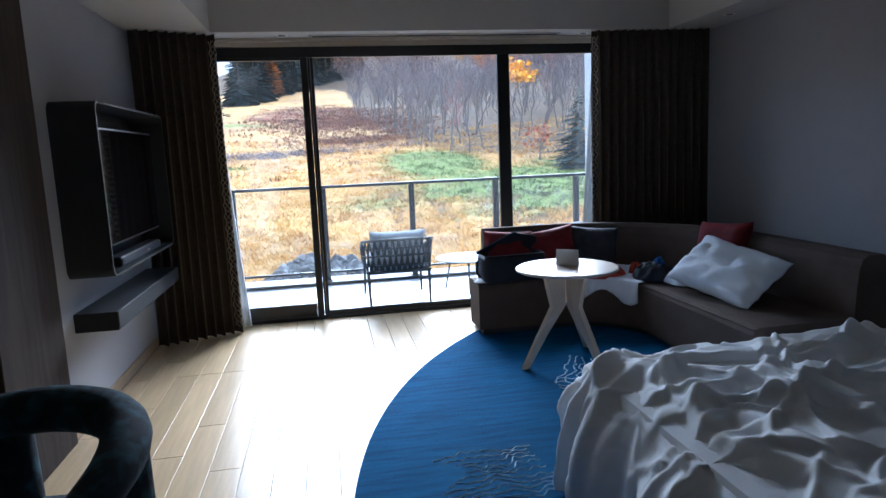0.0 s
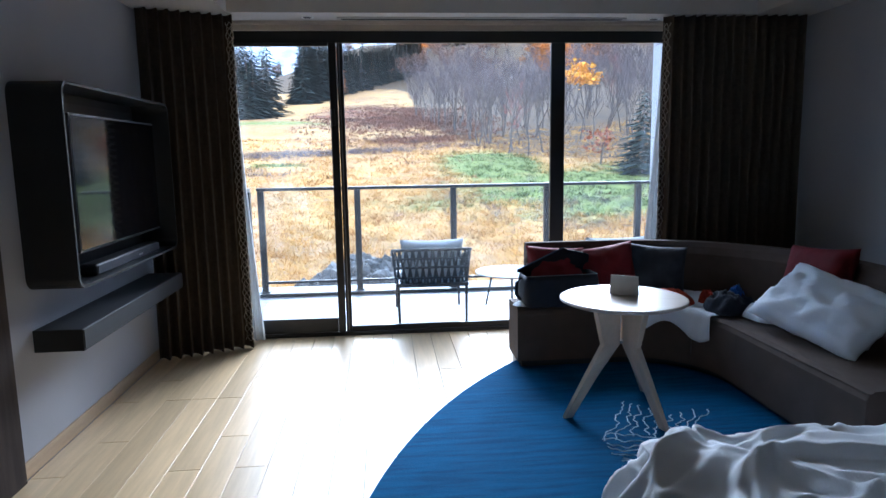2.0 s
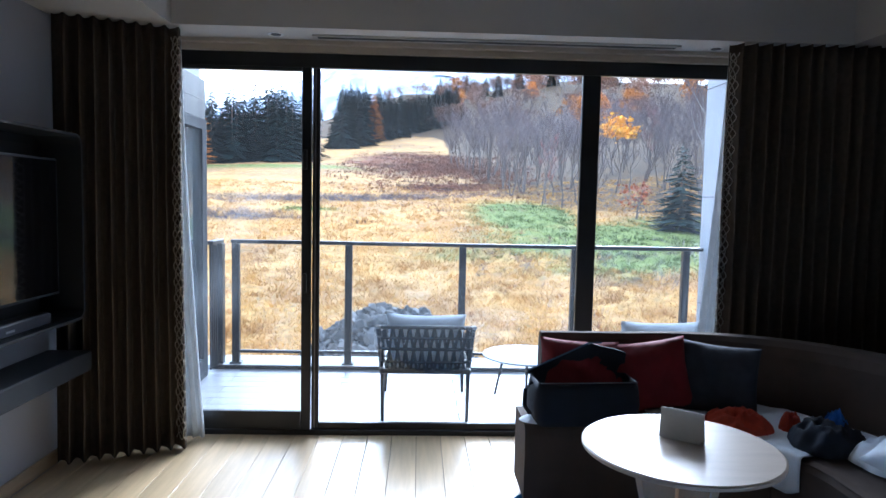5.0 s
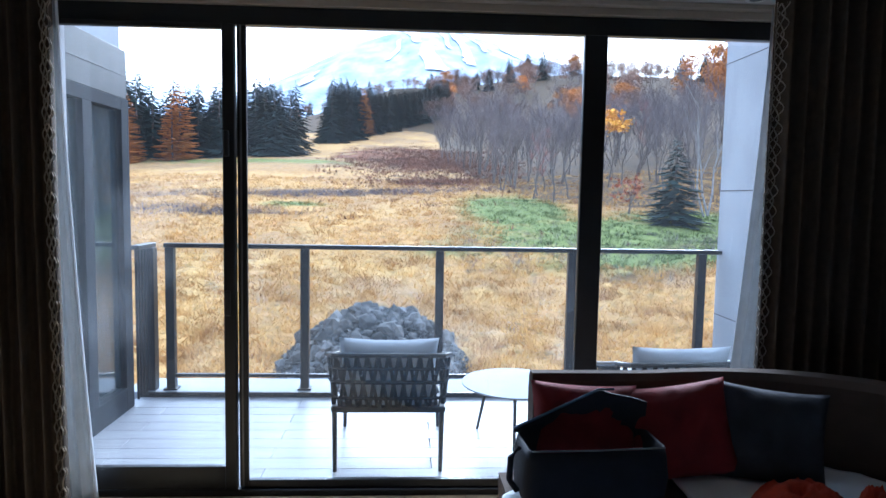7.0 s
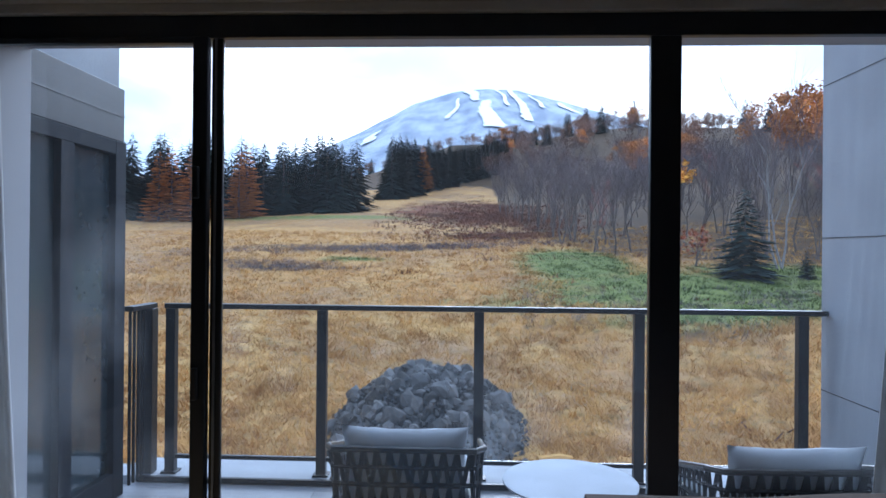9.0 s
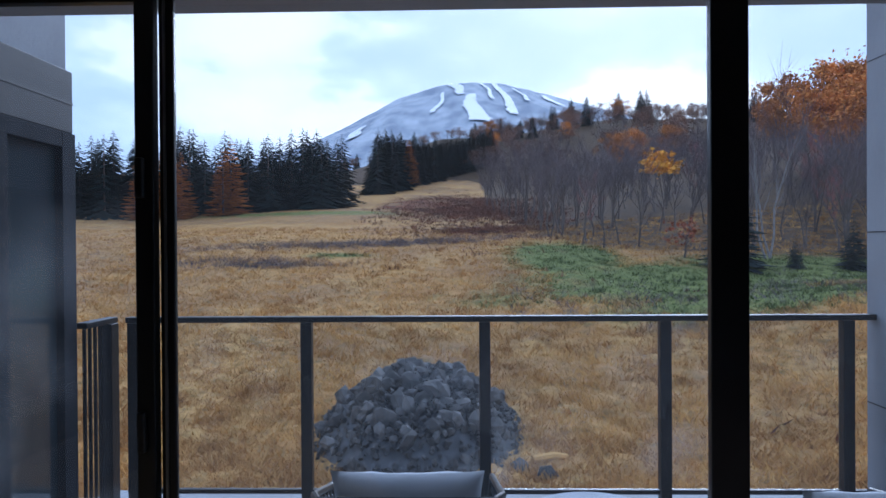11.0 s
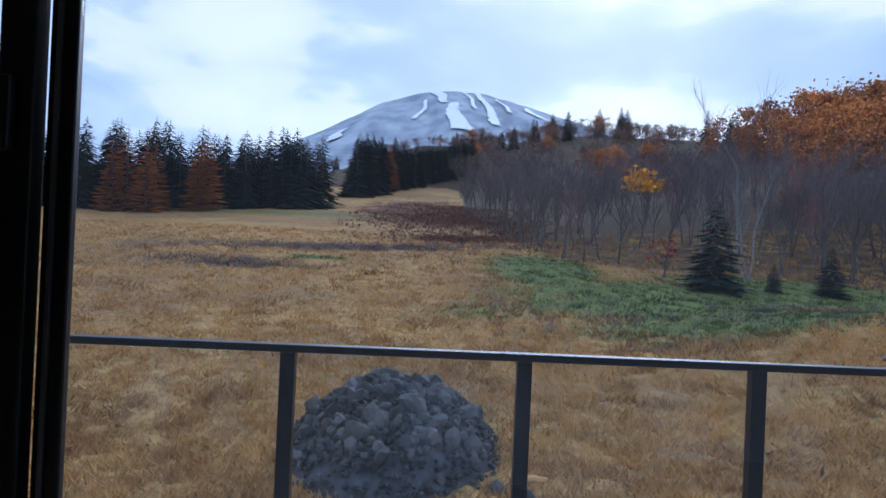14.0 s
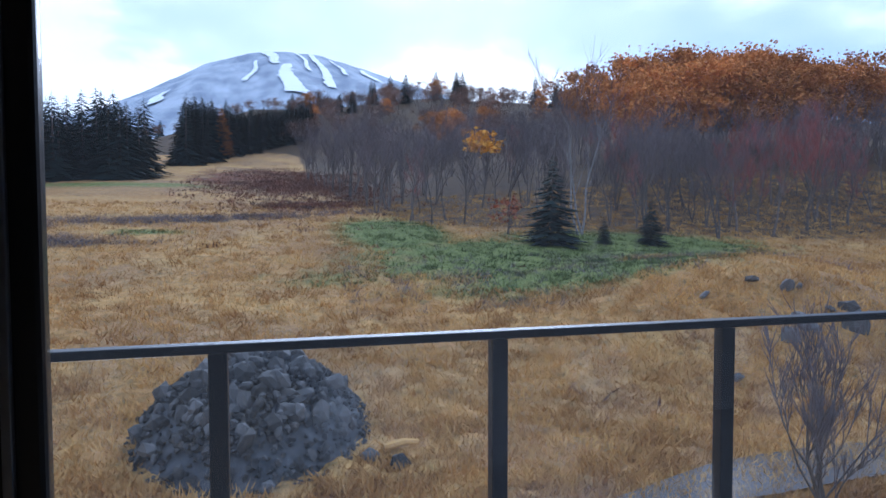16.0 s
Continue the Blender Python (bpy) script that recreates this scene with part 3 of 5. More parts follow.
part("plinth", sofa_sweep(plinth_prof, 0.01, 0.99, 60), M_BLACK, sofa, "black recessed plinth")
bm = bmesh.new()
tube([sofa_frame(k / 80)[0] + sofa_frame(k / 80)[1] * 0.012 + Vector((-1.13, 1.0, 0.396 - 0.02 * min(1, max(0, (k / 80 - 0.16) / 0.34)))) for k in range(81)], 0.005, 5, bm)
part("piping", bm, M_SOFA, sofa)


def cushion(label, x, y, z, w, h, d, lean, rz, mat, seed, crumple=0.02, category="cushion", name="cushion"):
    ob = part(name, pillow(w, h, d, seed, crumple), mat, None, "", True)
    ob.matrix_basis = pose(x, y, z, lean, (seed % 5 - 2) * 4, rz)
    return tagged(ob, label, category)


cushion("dark red square cushion leaning on the sofa back", 1.44, -0.765, 0.6, 0.42, 0.36, 0.13, -16, 4, M_RED, 3)
cushion("crimson square cushion leaning on the sofa back", 1.8, -0.765, 0.6, 0.42, 0.36, 0.13, -16, -3, M_RED, 5)
cushion("charcoal square cushion leaning on the sofa back", 2.14, -0.8, 0.595, 0.4, 0.36, 0.13, -16, -16, M_GREYC, 8)
cushion("dark red cushion leaning at the sofa's inner corner", 2.86, -1.45, 0.62, 0.46, 0.44, 0.16, -18, -75, M_RED, 11)
cushion("crumpled white bed pillow lying on the sofa", 2.62, -1.86, 0.56, 0.72, 0.44, 0.2, -52, -78, M_LINEN, 14, 0.05, "pillow", "bed_pillow")

# open travel bag on the sofa
bag = thing("travel_bag", "open navy canvas travel bag standing on the sofa", "bag")
bag.matrix_basis = Matrix.LocRotScale((1.42, -0.905, 0.415), Euler((0, 0, 0.07)), (1, 0.8, 0.78))
bm = bmesh.new()
prof = rounded(0.25, -0.14, 0.14, 0.05)
rings = []
for k, (s, z) in enumerate(((0.94, 0.0), (1.0, 0.03), (1.03, 0.12), (1.0, 0.22), (0.97, 0.265), (0.93, 0.26), (0.92, 0.1))):
    rings.append([bm.verts.new((x * s + 0.008 * noise.noise(Vector((x * 9, y * 9, z * 9))), y * s, z)) for x, y in prof])
for r0, r1 in zip(rings, rings[1:]):
    for k in range(len(r0)):
        bm.faces.new((r0[k], r0[(k + 1) % len(r0)], r1[(k + 1) % len(r0)], r1[k]))
bm.faces.new(rings[0][::-1])
bm.faces.new(rings[-1])
part("body", bm, M_NAVY, bag, smooth=True)
bm = sheet(14, 10, lambda u, v: (-0.25 + 0.5 * u, 0.13 - 0.02 * v, 0.26 + 0.2 * v * (min(1, 0.12 + u * 1.4) if u < 0.63 else 1 - 0.9 * (u - 0.63)) + 0.01 * noise.noise(Vector((u * 5, v * 5, 2)))), thick=0.012)
part("flap", bm, M_NAVY, bag)
part("flap_rim", tube([(-0.25, 0.11, 0.285), (0.06, 0.11, 0.462), (0.12, 0.11, 0.462)], 0.006, 5), M_FADED, bag, "faded blue flap edge")
part("zip", tube([(-0.235, -0.125, 0.268), (0.0, -0.137, 0.27), (0.235, -0.125, 0.268)], 0.004, 5), M_ALU, bag, "silver zip edge")
part("strap", tube([(-0.25, 0.0, 0.24), (-0.285, -0.01, 0.2), (-0.29, -0.02, 0.1), (-0.262, -0.03, 0.05)], 0.012, 6), M_NAVY, bag)
ob = tagged(part("folded_cloth", heap(0.22, 0.14, 0.03, 4), M_LINEN, None, "", True), "white folded cloth beneath the bag", "cloth")
ob.matrix_basis = pose(1.22, -0.93, 0.418)
for nm, lab, w, l, h, sd, mat, x, y, rz in (
        ("fleece_garment", "rumpled orange-red fleece with a fringed end", 0.34, 0.22, 0.12, 3, M_ORANGE, 2.14, -1.02, -10),
        ("knitted_hat", "small bright red knitted hat on the clothes", 0.12, 0.12, 0.1, 6, M_ORANGE, 2.4, -1.02, 0),
        ("dark_clothes", "heap of dark navy clothes on the sofa", 0.36, 0.3, 0.13, 9, M_NAVY, 2.46, -1.2, 20),
        ("blue_cloth", "bright blue crumpled cloth on dark clothes", 0.14, 0.12, 0.16, 2, M_BLUEC, 2.52, -1.17, 10),
        ("white_clothes", "crumpled white clothes on the sofa seat", 0.36, 0.3, 0.12, 12, M_LINEN, 2.62, -1.42, 30)):
    ob = tagged(part(nm, heap(w, l, h, sd), mat, None, "", True), lab, "clothes")
    ob.matrix_basis = pose(x, y, 0.4, 0, 0, rz)


def sheet_fn(u, v):
    p, d = sofa_frame(0.2 + 0.36 * u)
    t = v * 0.75 - 0.2
    if t < 0:
        q = p - d * 0.012 + Vector((0, 0, 0.42 + t * (0.75 + 0.25 * math.sin(9 * u))))
    else:
        q = p + d * t + Vector((0, 0, 0.432 - 0.03 * u))
    k = 0.018 * abs(noise.noise(Vector((u * 7, v * 3, 1)))) + 0.01 * abs(noise.noise(Vector((u * 15, v * 6, 4))))
    q += (Vector((0, 0, 1)) if t >= 0 else -d) * k
    return q


tagged(part("white_sheet", sheet(50, 30, sheet_fn, thick=0.005), M_LINEN, None, "", True), "white sheet spread over the sofa's seat edge", "sheet")

# ---- round table ----
tb = thing("round_table", "round pale oak side table on three splayed legs", "table", x=1.475, y=-1.94, z=0)
part("tabletop", lathe([(0.02, 0.664), (0.3, 0.664), (0.315, 0.671), (0.315, 0.681), (0.308, 0.685), (0.02, 0.685)], 72), M_TTOP, tb)
for a in (196, 292, 44):
    d = Vector((math.cos(radians(a)), math.sin(radians(a)), 0))
    bm = bmesh.new()
    side = Vector((-d.y, d.x, 0))
    rings = []
    for r, z, w, t in ((0.33, 0.014, 0.024, 0.016), (0.18, 0.27, 0.036, 0.018), (0.07, 0.44, 0.05, 0.02), (0.1, 0.663, 0.075, 0.02)):
        c = d * r + Vector((0.07, 0.2, 0)) * max(0, 1 - z / 0.5) + Vector((0, 0, z))
        rings.append([bm.verts.new(c + d * w * i + side * t * j) for i, j in ((-1, -1), (1, -1), (1, 1), (-1, 1))])
    for r0, r1 in zip(rings, rings[1:]):
        for k in range(4):
            bm.faces.new((r0[k], r0[(k + 1) % 4], r1[(k + 1) % 4], r1[k]))
    bm.faces.new(rings[0][::-1])
    bm.faces.new(rings[-1])
    bmesh.ops.bevel(bm, geom=bm.edges[:], offset=0.004, segments=1, affect="EDGES")
    part("leg", bm, M_TABLE, tb)
part("hub_bolt", lathe([(0.002, 0.44), (0.014, 0.445), (0.014, 0.46), (0.002, 0.465)], 16), M_ALU, tb, "small silver bolt")
card = thing("table_card", "small folded white card standing on the table", "card", x=1.5, y=-1.89, z=0.6855, rz=-38)
bm = bmesh.new()
for s in (1, -1):
    box(-0.07, -0.001, 0, 0.07, 0.001, 0.1, bm=bm, m=pose(0, s * 0.018, 0, s * 10))
part("folded_sheet", bm, M_PAPER, card)

# ---- bed ----
bed = thing("bed", "wide unmade bed with crumpled white linen", "bed", x=2.22, y=-4.1, z=0)
part("base", box(-1.1, -1.0, 0.0125, 1.3, 0.95, 0.28, 0.02), M_DARKWOOD, bed)
part("mattress", box(-1.15, -1.02, 0.281, 1.3, 1.0, 0.5, 0.06), M_LINEN, bed)
part("headboard", box(1.305, -1.1, 0.0125, 1.345, 1.1, 1.05, 0.015), M_DARKWOOD, bed)


ND = 300
gu, gv = np.meshgrid(np.linspace(0, 1, ND + 1), np.linspace(0, 1, ND + 1), indexing="ij")
FX, FY = -1.68 + 2.85 * gu, -1.46 + 2.92 * gv
folds_h = np.zeros_like(FX)
fold_rng = np.random.default_rng(12)
for k in range(150):
    cx, cy = fold_rng.uniform(-1.3, 1.1), fold_rng.uniform(-1.2, 1.2)
    a = fold_rng.uniform(0, math.pi) if k % 3 else fold_rng.normal(0.5, 0.4)
    ln, wd = fold_rng.uniform(0.14, 0.48), fold_rng.uniform(0.014, 0.045)
    hg, bend = fold_rng.uniform(0.014, 0.045) * (0.6 + wd * 14), fold_rng.normal(0, 1.1)
    fs = (FX - cx) * math.cos(a) + (FY - cy) * math.sin(a)
    ft = (FY - cy) * math.cos(a) - (FX - cx) * math.sin(a) - bend * fs ** 2 + 0.03 * np.sin(fs * 9 + k)
    side_w = np.where(ft > 0, wd * 0.55, wd * 1.5)
    folds_h = np.maximum(folds_h, 0.35 * folds_h + hg * np.exp(-(fs / ln) ** 2) * np.exp(-(ft / side_w) ** 2) + 0.65 * folds_h * 0.9)


def duvet_fn(u, v):
    x, y = -1.68 + 2.85 * u, -1.46 + 2.92 * v
    r = 0.34
    ex, ey = max(0, -x - 0.87), max(0, abs(y) - 0.66)
    d = math.hypot(ex, ey)
    sgn = 1 if y > 0 else -1
    crumple = float(folds_h[round(u * ND), round(v * ND)]) + 0.12 * abs(noise.noise(Vector((x * 1.8, y * 1.8, 2)))) + 0.035 * abs(noise.noise(Vector((x * 6, y * 6, 4)))) + 0.05 * noise.noise(Vector((x * 1.1, y * 1.1, 3)))
    if d <= 0:
        return (x, y, 0.53 + crumple)
    sx, sy = ex / d, ey / d
    th_ = min(d / r, math.pi / 2)
    out, drop = r * math.sin(th_), r * (1 - math.cos(th_)) * 0.8
    drop += max(0, d - r * math.pi / 2)
    ang = math.atan2(sy, sx)
    run_ = x if sy > sx else y
    w = min(1, drop / 0.3)
    out += w * (0.04 * math.sin(ang * 11 + run_ * 13 + 2 * noise.noise(Vector((x, y, 1)))) + 0.012 * math.sin(run_ * 41 + ang * 17)) + 0.07 * min(1, drop / 0.45) + 0.5 * crumple * w
    z = max(0.02 + 0.01 * w, 0.53 - drop + crumple * max(0.1, 1 - drop * 2))
    return (x + ex - sx * out, y - sgn * ey + sgn * sy * out, z)


part("duvet", sheet(ND, ND, duvet_fn), M_LINEN, bed, "heavily crumpled white duvet hanging over the side", True)
cushion("white bed pillow lying against the headboard", 3.12, -3.7, 0.66, 0.7, 0.46, 0.2, -70, -90, M_LINEN, 21, 0.03, "pillow", "bed_pillow")
cushion("white bed pillow lying against the headboard", 3.12, -4.5, 0.66, 0.7, 0.46, 0.2, -70, -90, M_LINEN, 25, 0.03, "pillow", "bed_pillow")

# ---- armchair and desk ----
ac = thing("armchair", "dark teal patterned armchair with a curved open back", "armchair", x=-0.87, y=-4.0, z=0, rz=-28)
bm = bmesh.new()
ps = [Vector((0.345 * math.cos(radians(-18 + 216 * k / 40)), 0.345 * math.sin(radians(-18 + 216 * k / 40)), 0.71 - 0.14 * abs(k / 20 - 1) ** 3)) for k in range(41)]
tube(ps, [0.05 + 0.02 * math.sin(math.pi * k / 40) for k in range(41)], 14, bm)
part("back_rail", bm, M_ARM, ac, smooth=True)
for k in (0, 13, 27, 40):
    p = ps[k]
    part("back_support", tube([(p.x, p.y, 0.36), (p.x * 1.02, p.y * 1.02, p.z)], [0.06, 0.05], 12), M_ARM, ac, smooth=True)
part("seat", lathe([(0.02, 0.3), (0.33, 0.3), (0.37, 0.33), (0.375, 0.39), (0.35, 0.43), (0.28, 0.445), (0.02, 0.45)], 40), M_ARM, ac, smooth=True)
for sx, sy in ((-1, -1), (1, -1), (1, 1), (-1, 1)):
    part("leg", tube([(0.2 * sx, 0.2 * sy, 0.3), (0.26 * sx, 0.26 * sy, 0.0)], [0.018, 0.012], 10), M_DARKWOOD, ac)
desk = thing("desk", "dark desk with a thin glossy top in the recess", "desk", x=-1.75, y=-3.6, z=0)
part("desktop", box(-0.93, -1.0, 0.71, 0.45, 0.7, 0.74, 0.004), M_SHELF, desk)
for y in (-0.95, 0.6):
    part("side_panel", box(-0.9, y, 0, 0.38, y + 0.04, 0.709, 0.003), M_DARKWOOD, desk)

# ---- balcony ----
ZD = -0.02
balc = structure("balcony_slab", box(-1.6, 0.04, -0.3, 3.148, 2.0, ZD - 0.026), M_CONC, "concrete balcony slab with grey boards")
structure("kerb", box(-1.3, 1.62, ZD - 0.026, 3.147, 1.98, ZD + 0.03, 0.004), M_CONC, "pale concrete kerb below the railing")
fin = structure("wall_balcony_east", box(3.15, 0.401, -3, 3.4, 1.76, 4.6), M_CONC, "grey concrete fin wall at the balcony's end")
for z in (0.6, 1.55, 2.5):
    part("joint_groove", box(3.147, 0.402, z, 3.1495, 1.759, z + 0.006), M_BLACK, fin)
structure("wall_balcony_west", box(-1.45, 0.401, -3, -1.19, 1.42, 4.6), M_CONC, "grey concrete fin wall at the balcony's end")
scr = thing("balcony_screen", "tall black-framed dark glass screen on the fin wall", "screen", x=-1.187, y=0.42, z=ZD)
part("frosted_pane", box(0.012, 0.05, 0.16, 0.02, 0.94, 2.02), M_FROST, scr, "dark pane mirroring the meadow")
for y0, y1, z0, z1 in ((0, 0.055, 0, 2.1), (0.36, 0.47, 0.16, 2.02), (0.865, 0.975, 0, 2.1), (0.056, 0.864, 0, 0.16), (0.056, 0.864, 2.02, 2.1)):
    part("screen_frame", box(0, y0, z0, 0.06, y1, z1, 0.003), M_SCREENF, scr)
part("header", box(0, 0.0, 2.103, 0.05, 0.97, 2.42, 0.004), M_SHELF, scr, "grey header panel above the pane")
part("header_shadow_gap", box(0.0505, 0.0, 2.25, 0.053, 0.97, 2.262), M_BLACK, scr)
rail = thing("balcony_railing", "dark steel balcony railing with glass infill", "railing", x=0, y=1.7, z=0.012)
part("handrail", box(-1.02, -0.03, 1.056, 3.148, 0.03, 1.088, 0.005), M_RAIL, rail)
part("lower_rail", box(-1.02, -0.015, 0.09, 3.148, 0.015, 0.115, 0.003), M_RAIL, rail)
part("bottom_plate", box(-1.15, -0.115, -0.03, 3.148, -0.085, 0.005, 0.003), M_RAIL, rail)
for x in (-0.98, 0.0, 1.0, 2.0, 3.0):
    part("post", box(x - 0.031, -0.028, -0.0, x + 0.031, 0.028, 1.055, 0.004), M_RAIL, rail)
    part("post_foot", box(x - 0.05, -0.045, -0.001, x + 0.05, 0.045, 0.012, 0.003), M_RAIL, rail)
for x0 in (-0.98, 0.0, 1.0, 2.0):
    g = part("glass_panel", box(x0 + 0.04, -0.004, 0.118, x0 + 0.96, 0.004, 1.05), M_RAILG, rail, "glass panel with cloudy smears")
    g.visible_shadow = False
srail = thing("side_railing", "short dark steel side railing with upright bars", "railing", x=-1.12, y=1.42, z=0.012)
part("handrail", box(-0.03, 0.001, 1.056, 0.03, 0.31, 1.088, 0.004), M_RAIL, srail)
part("post", box(-0.04, 0.22, -0.0, 0.04, 0.3, 1.055, 0.004), M_RAIL, srail)
for k in range(4):
    part("bar", box(-0.008, 0.02 + k * 0.05, -0.0, 0.008, 0.032 + k * 0.05, 1.055), M_RAIL, srail)


def rope_chair(name, label, x, y, rz):
    ch = thing(name, label, "lounge chair", "balcony lounge chairs", x, y, ZD, rz)
    w, d, hs, hb = 0.31, 0.3, 0.34, 0.645
    for sx in (-1, 1):
        part("back_leg", tube([(sx * 0.285, -0.33, 0.0), (sx * 0.29, -0.3, hs - 0.02)], [0.011, 0.015], 8), M_BLACK, ch)
        part("front_leg", tube([(sx * 0.3, 0.36, 0.0), (sx * 0.29, 0.32, hs - 0.02)], [0.011, 0.015], 8), M_BLACK, ch)
    part("seat_frame", box(-w, -d - 0.02, hs - 0.02, w, d + 0.05, hs + 0.015, 0.01), M_BLACK, ch)
    top = [(-0.325, 0.26, 0.51), (-0.335, 0.0, 0.56), (-0.335, -0.26, 0.63), (-0.3, -0.35, hb), (0, -0.37, hb + 0.005), (0.3, -0.35, hb), (0.335, -0.26, 0.63), (0.335, 0.0, 0.56), (0.325, 0.26, 0.51)]
    low = [(-0.31, 0.3, hs), (-0.31, 0.0, hs), (-0.31, -0.24, hs), (-0.28, -0.3, hs), (0, -0.315, hs), (0.28, -0.3, hs), (0.31, -0.24, hs), (0.31, 0.0, hs), (0.31, 0.3, hs)]
    part("top_rail", tube(top, 0.014, 8), M_BLACK, ch)
    part("arm_post", tube([top[0], low[0]], 0.012, 8), M_BLACK, ch)
    part("arm_post", tube([top[-1], low[-1]], 0.012, 8), M_BLACK, ch)

    def along(poly, s):
        seg = [(Vector(q) - Vector(p)).length for p, q in zip(poly, poly[1:])]
        t = s * sum(seg)
        for k, g_len in enumerate(seg):
            if t <= g_len or k == len(seg) - 1:
                return Vector(poly[k]).lerp(Vector(poly[k + 1]), min(1, t / g_len))
            t -= g_len
    n = 32
    for i in range(n):
        s0 = 0.02 + 0.96 * i / n
        for dirn in (1, -1):
            s1 = min(0.99, max(0.01, s0 + dirn * 0.028))
            p, q = along(top, s0), along(low, s1)
            wide = (along(top, min(1, s0 + 0.004)) - along(top, max(0, s0 - 0.004))).normalized() * 0.0095
            nrm = wide.cross(q - p).normalized() * 0.003 * dirn
            bm = bmesh.new()
            vs = [bm.verts.new(a + s * wide + nrm + f) for f in (nrm * 0.7, -nrm * 0.7) for a, s in ((p, -1), (p, 1), (q, 1), (q, -1))]
            for f in ((0, 1, 2, 3), (7, 6, 5, 4), (0, 4, 5, 1), (1, 5, 6, 2), (2, 6, 7, 3), (3, 7, 4, 0)):
                bm.faces.new([vs[k] for k in f])
            part("rope_strap", bm, M_ROPE, ch)
    part("cross_weave", tube([v.lerp(u, 0.0) for v, u in ((along(top, s / 30).lerp(along(low, s / 30), 0.5), along(low, s / 30)) for s in range(1, 30))], 0.011, 6), M_ROPE, ch)
    part("cross_weave", tube([along(top, s / 30).lerp(along(low, s / 30), 0.25) for s in range(1, 30)], 0.009, 6), M_ROPE, ch)
    part("cross_weave", tube([along(top, s / 30).lerp(along(low, s / 30), 0.8) for s in range(1, 30)], 0.009, 6), M_ROPE, ch)
    sc = part("seat_cushion", pillow(0.56, 0.58, 0.13, 3, 0.01, 16), M_CUSH, ch, "pale grey seat cushion", True)
    sc.matrix_basis = pose(0, 0.02, hs + 0.08, 90)
    bc = part("back_cushion", pillow(0.54, 0.44, 0.16, 6, 0.015, 16), M_CUSH, ch, "pale grey back cushion", True)
    bc.matrix_basis = pose(0, -0.25, 0.515, 12)
    return ch


c1 = rope_chair("rope_lounge_chair", "charcoal woven rope lounge chair with pale cushions", 0.67, 0.63, 0)
c2 = copy_thing(c1, pose(2.2, 0.46, ZD, 0, 0, 2))
bt = thing("balcony_table", "round pale grey metal side table on thin legs", "side table", x=1.44, y=0.82, z=ZD)
part("tabletop", lathe([(0.01, 0.33), (0.315, 0.33), (0.33, 0.336), (0.33, 0.344), (0.01, 0.346)], 56), M_CUSH, bt)
for a in (150, 262, 30):
    d = Vector((math.cos(radians(a)), math.sin(radians(a)), 0))
    part("leg", tube([d * 0.18 + Vector((0, 0, 0.33)), d * 0.25], [0.011, 0.009], 8), M_BLACK, bt)

# ---- ground ----
PY = [-5000, 0, 10, 14, 18, 24, 30, 42, 60, 90, 130, 165, 210, 260, 330, 420, 700, 6000]
PZ = [-5, -5, -4.9, -4.75, -4.45, -3.5, -2.45, -0.5, 2.1, 5.6, 10.5, 15.5, 25, 39, 56, 52, 20, 0]


def ground_z(x, y):
    z = np.interp(y, PY, PZ)
    z = z - 0.4 * np.clip(z - 15, 0, None) * np.clip((-x - 8) / 45, 0, 1)
    z = z + 2.4 * np.exp(-(((x - 25) / 10) ** 2 + ((y - 27) / 7) ** 2))
    z = z + 4.0 * np.clip((x - 14) / 40, 0, 1.5) * np.clip((y - 40) / 40, 0, 1.5)
    far = np.clip((y - 8) / 30, 0, 1)
    z = z + far * 0.35 * np.sin(x * 0.11 + y * 0.07) * np.cos(y * 0.09 - x * 0.05)
    return z


def gz(x, y):
    return float(ground_z(np.array(float(x)), np.array(float(y))))


def mesh_grid(name, X, Y, Z, mat, closed=False):
    nr, nc = X.shape
    me = bpy.data.meshes.new(name)
    idx = np.arange(nr * nc).reshape(nr, nc)
    nxt = np.roll(idx, -1, 1)
    if closed:
        f = np.stack([idx[:-1], idx[1:], nxt[1:], nxt[:-1]], -1).reshape(-1, 4)
    else:
        f = np.stack([idx[:-1, :-1], idx[:-1, 1:], idx[1:, 1:], idx[1:, :-1]], -1).reshape(-1, 4)
    me.from_pydata(np.stack([X, Y, Z], -1).reshape(-1, 3).tolist(), [], f.tolist())
    me.materials.append(mat)
    me.polygons.foreach_set("use_smooth", [True] * len(me.polygons))
    return me


th = np.concatenate([np.linspace(-0.35, math.pi + 0.35, 260), np.linspace(math.pi + 0.4, 2 * math.pi - 0.4, 40)])
rr = np.concatenate([[0.05, 4], np.geomspace(8, 420, 230), np.geomspace(450, 4800, 14)])
T, R = np.meshgrid(th, rr)
GX, GY = R * np.cos(T), R * np.sin(T)
GZ = ground_z(GX, GY)
lump = np.array([noise.fractal(Vector((x * 0.9, y * 0.9, 0)), 0.8, 2.0, 3) for x, y in zip(GX.ravel(), GY.ravel())]).reshape(GX.shape)
GZ = GZ + 0.16 * lump * np.clip((GY - 6) / 6, 0, 1)
me = mesh_grid("ground", GX, GY, GZ, M_GROUND, True)


def blob(x, y, cx, cy, rx, ry, rot=0.0):
    c, s = math.cos(rot), math.sin(rot)
    dx, dy = x - cx, y - cy
    return np.exp(-(((c * dx + s * dy) / rx) ** 2 + ((c * dy - s * dx) / ry) ** 2) * 0.9)


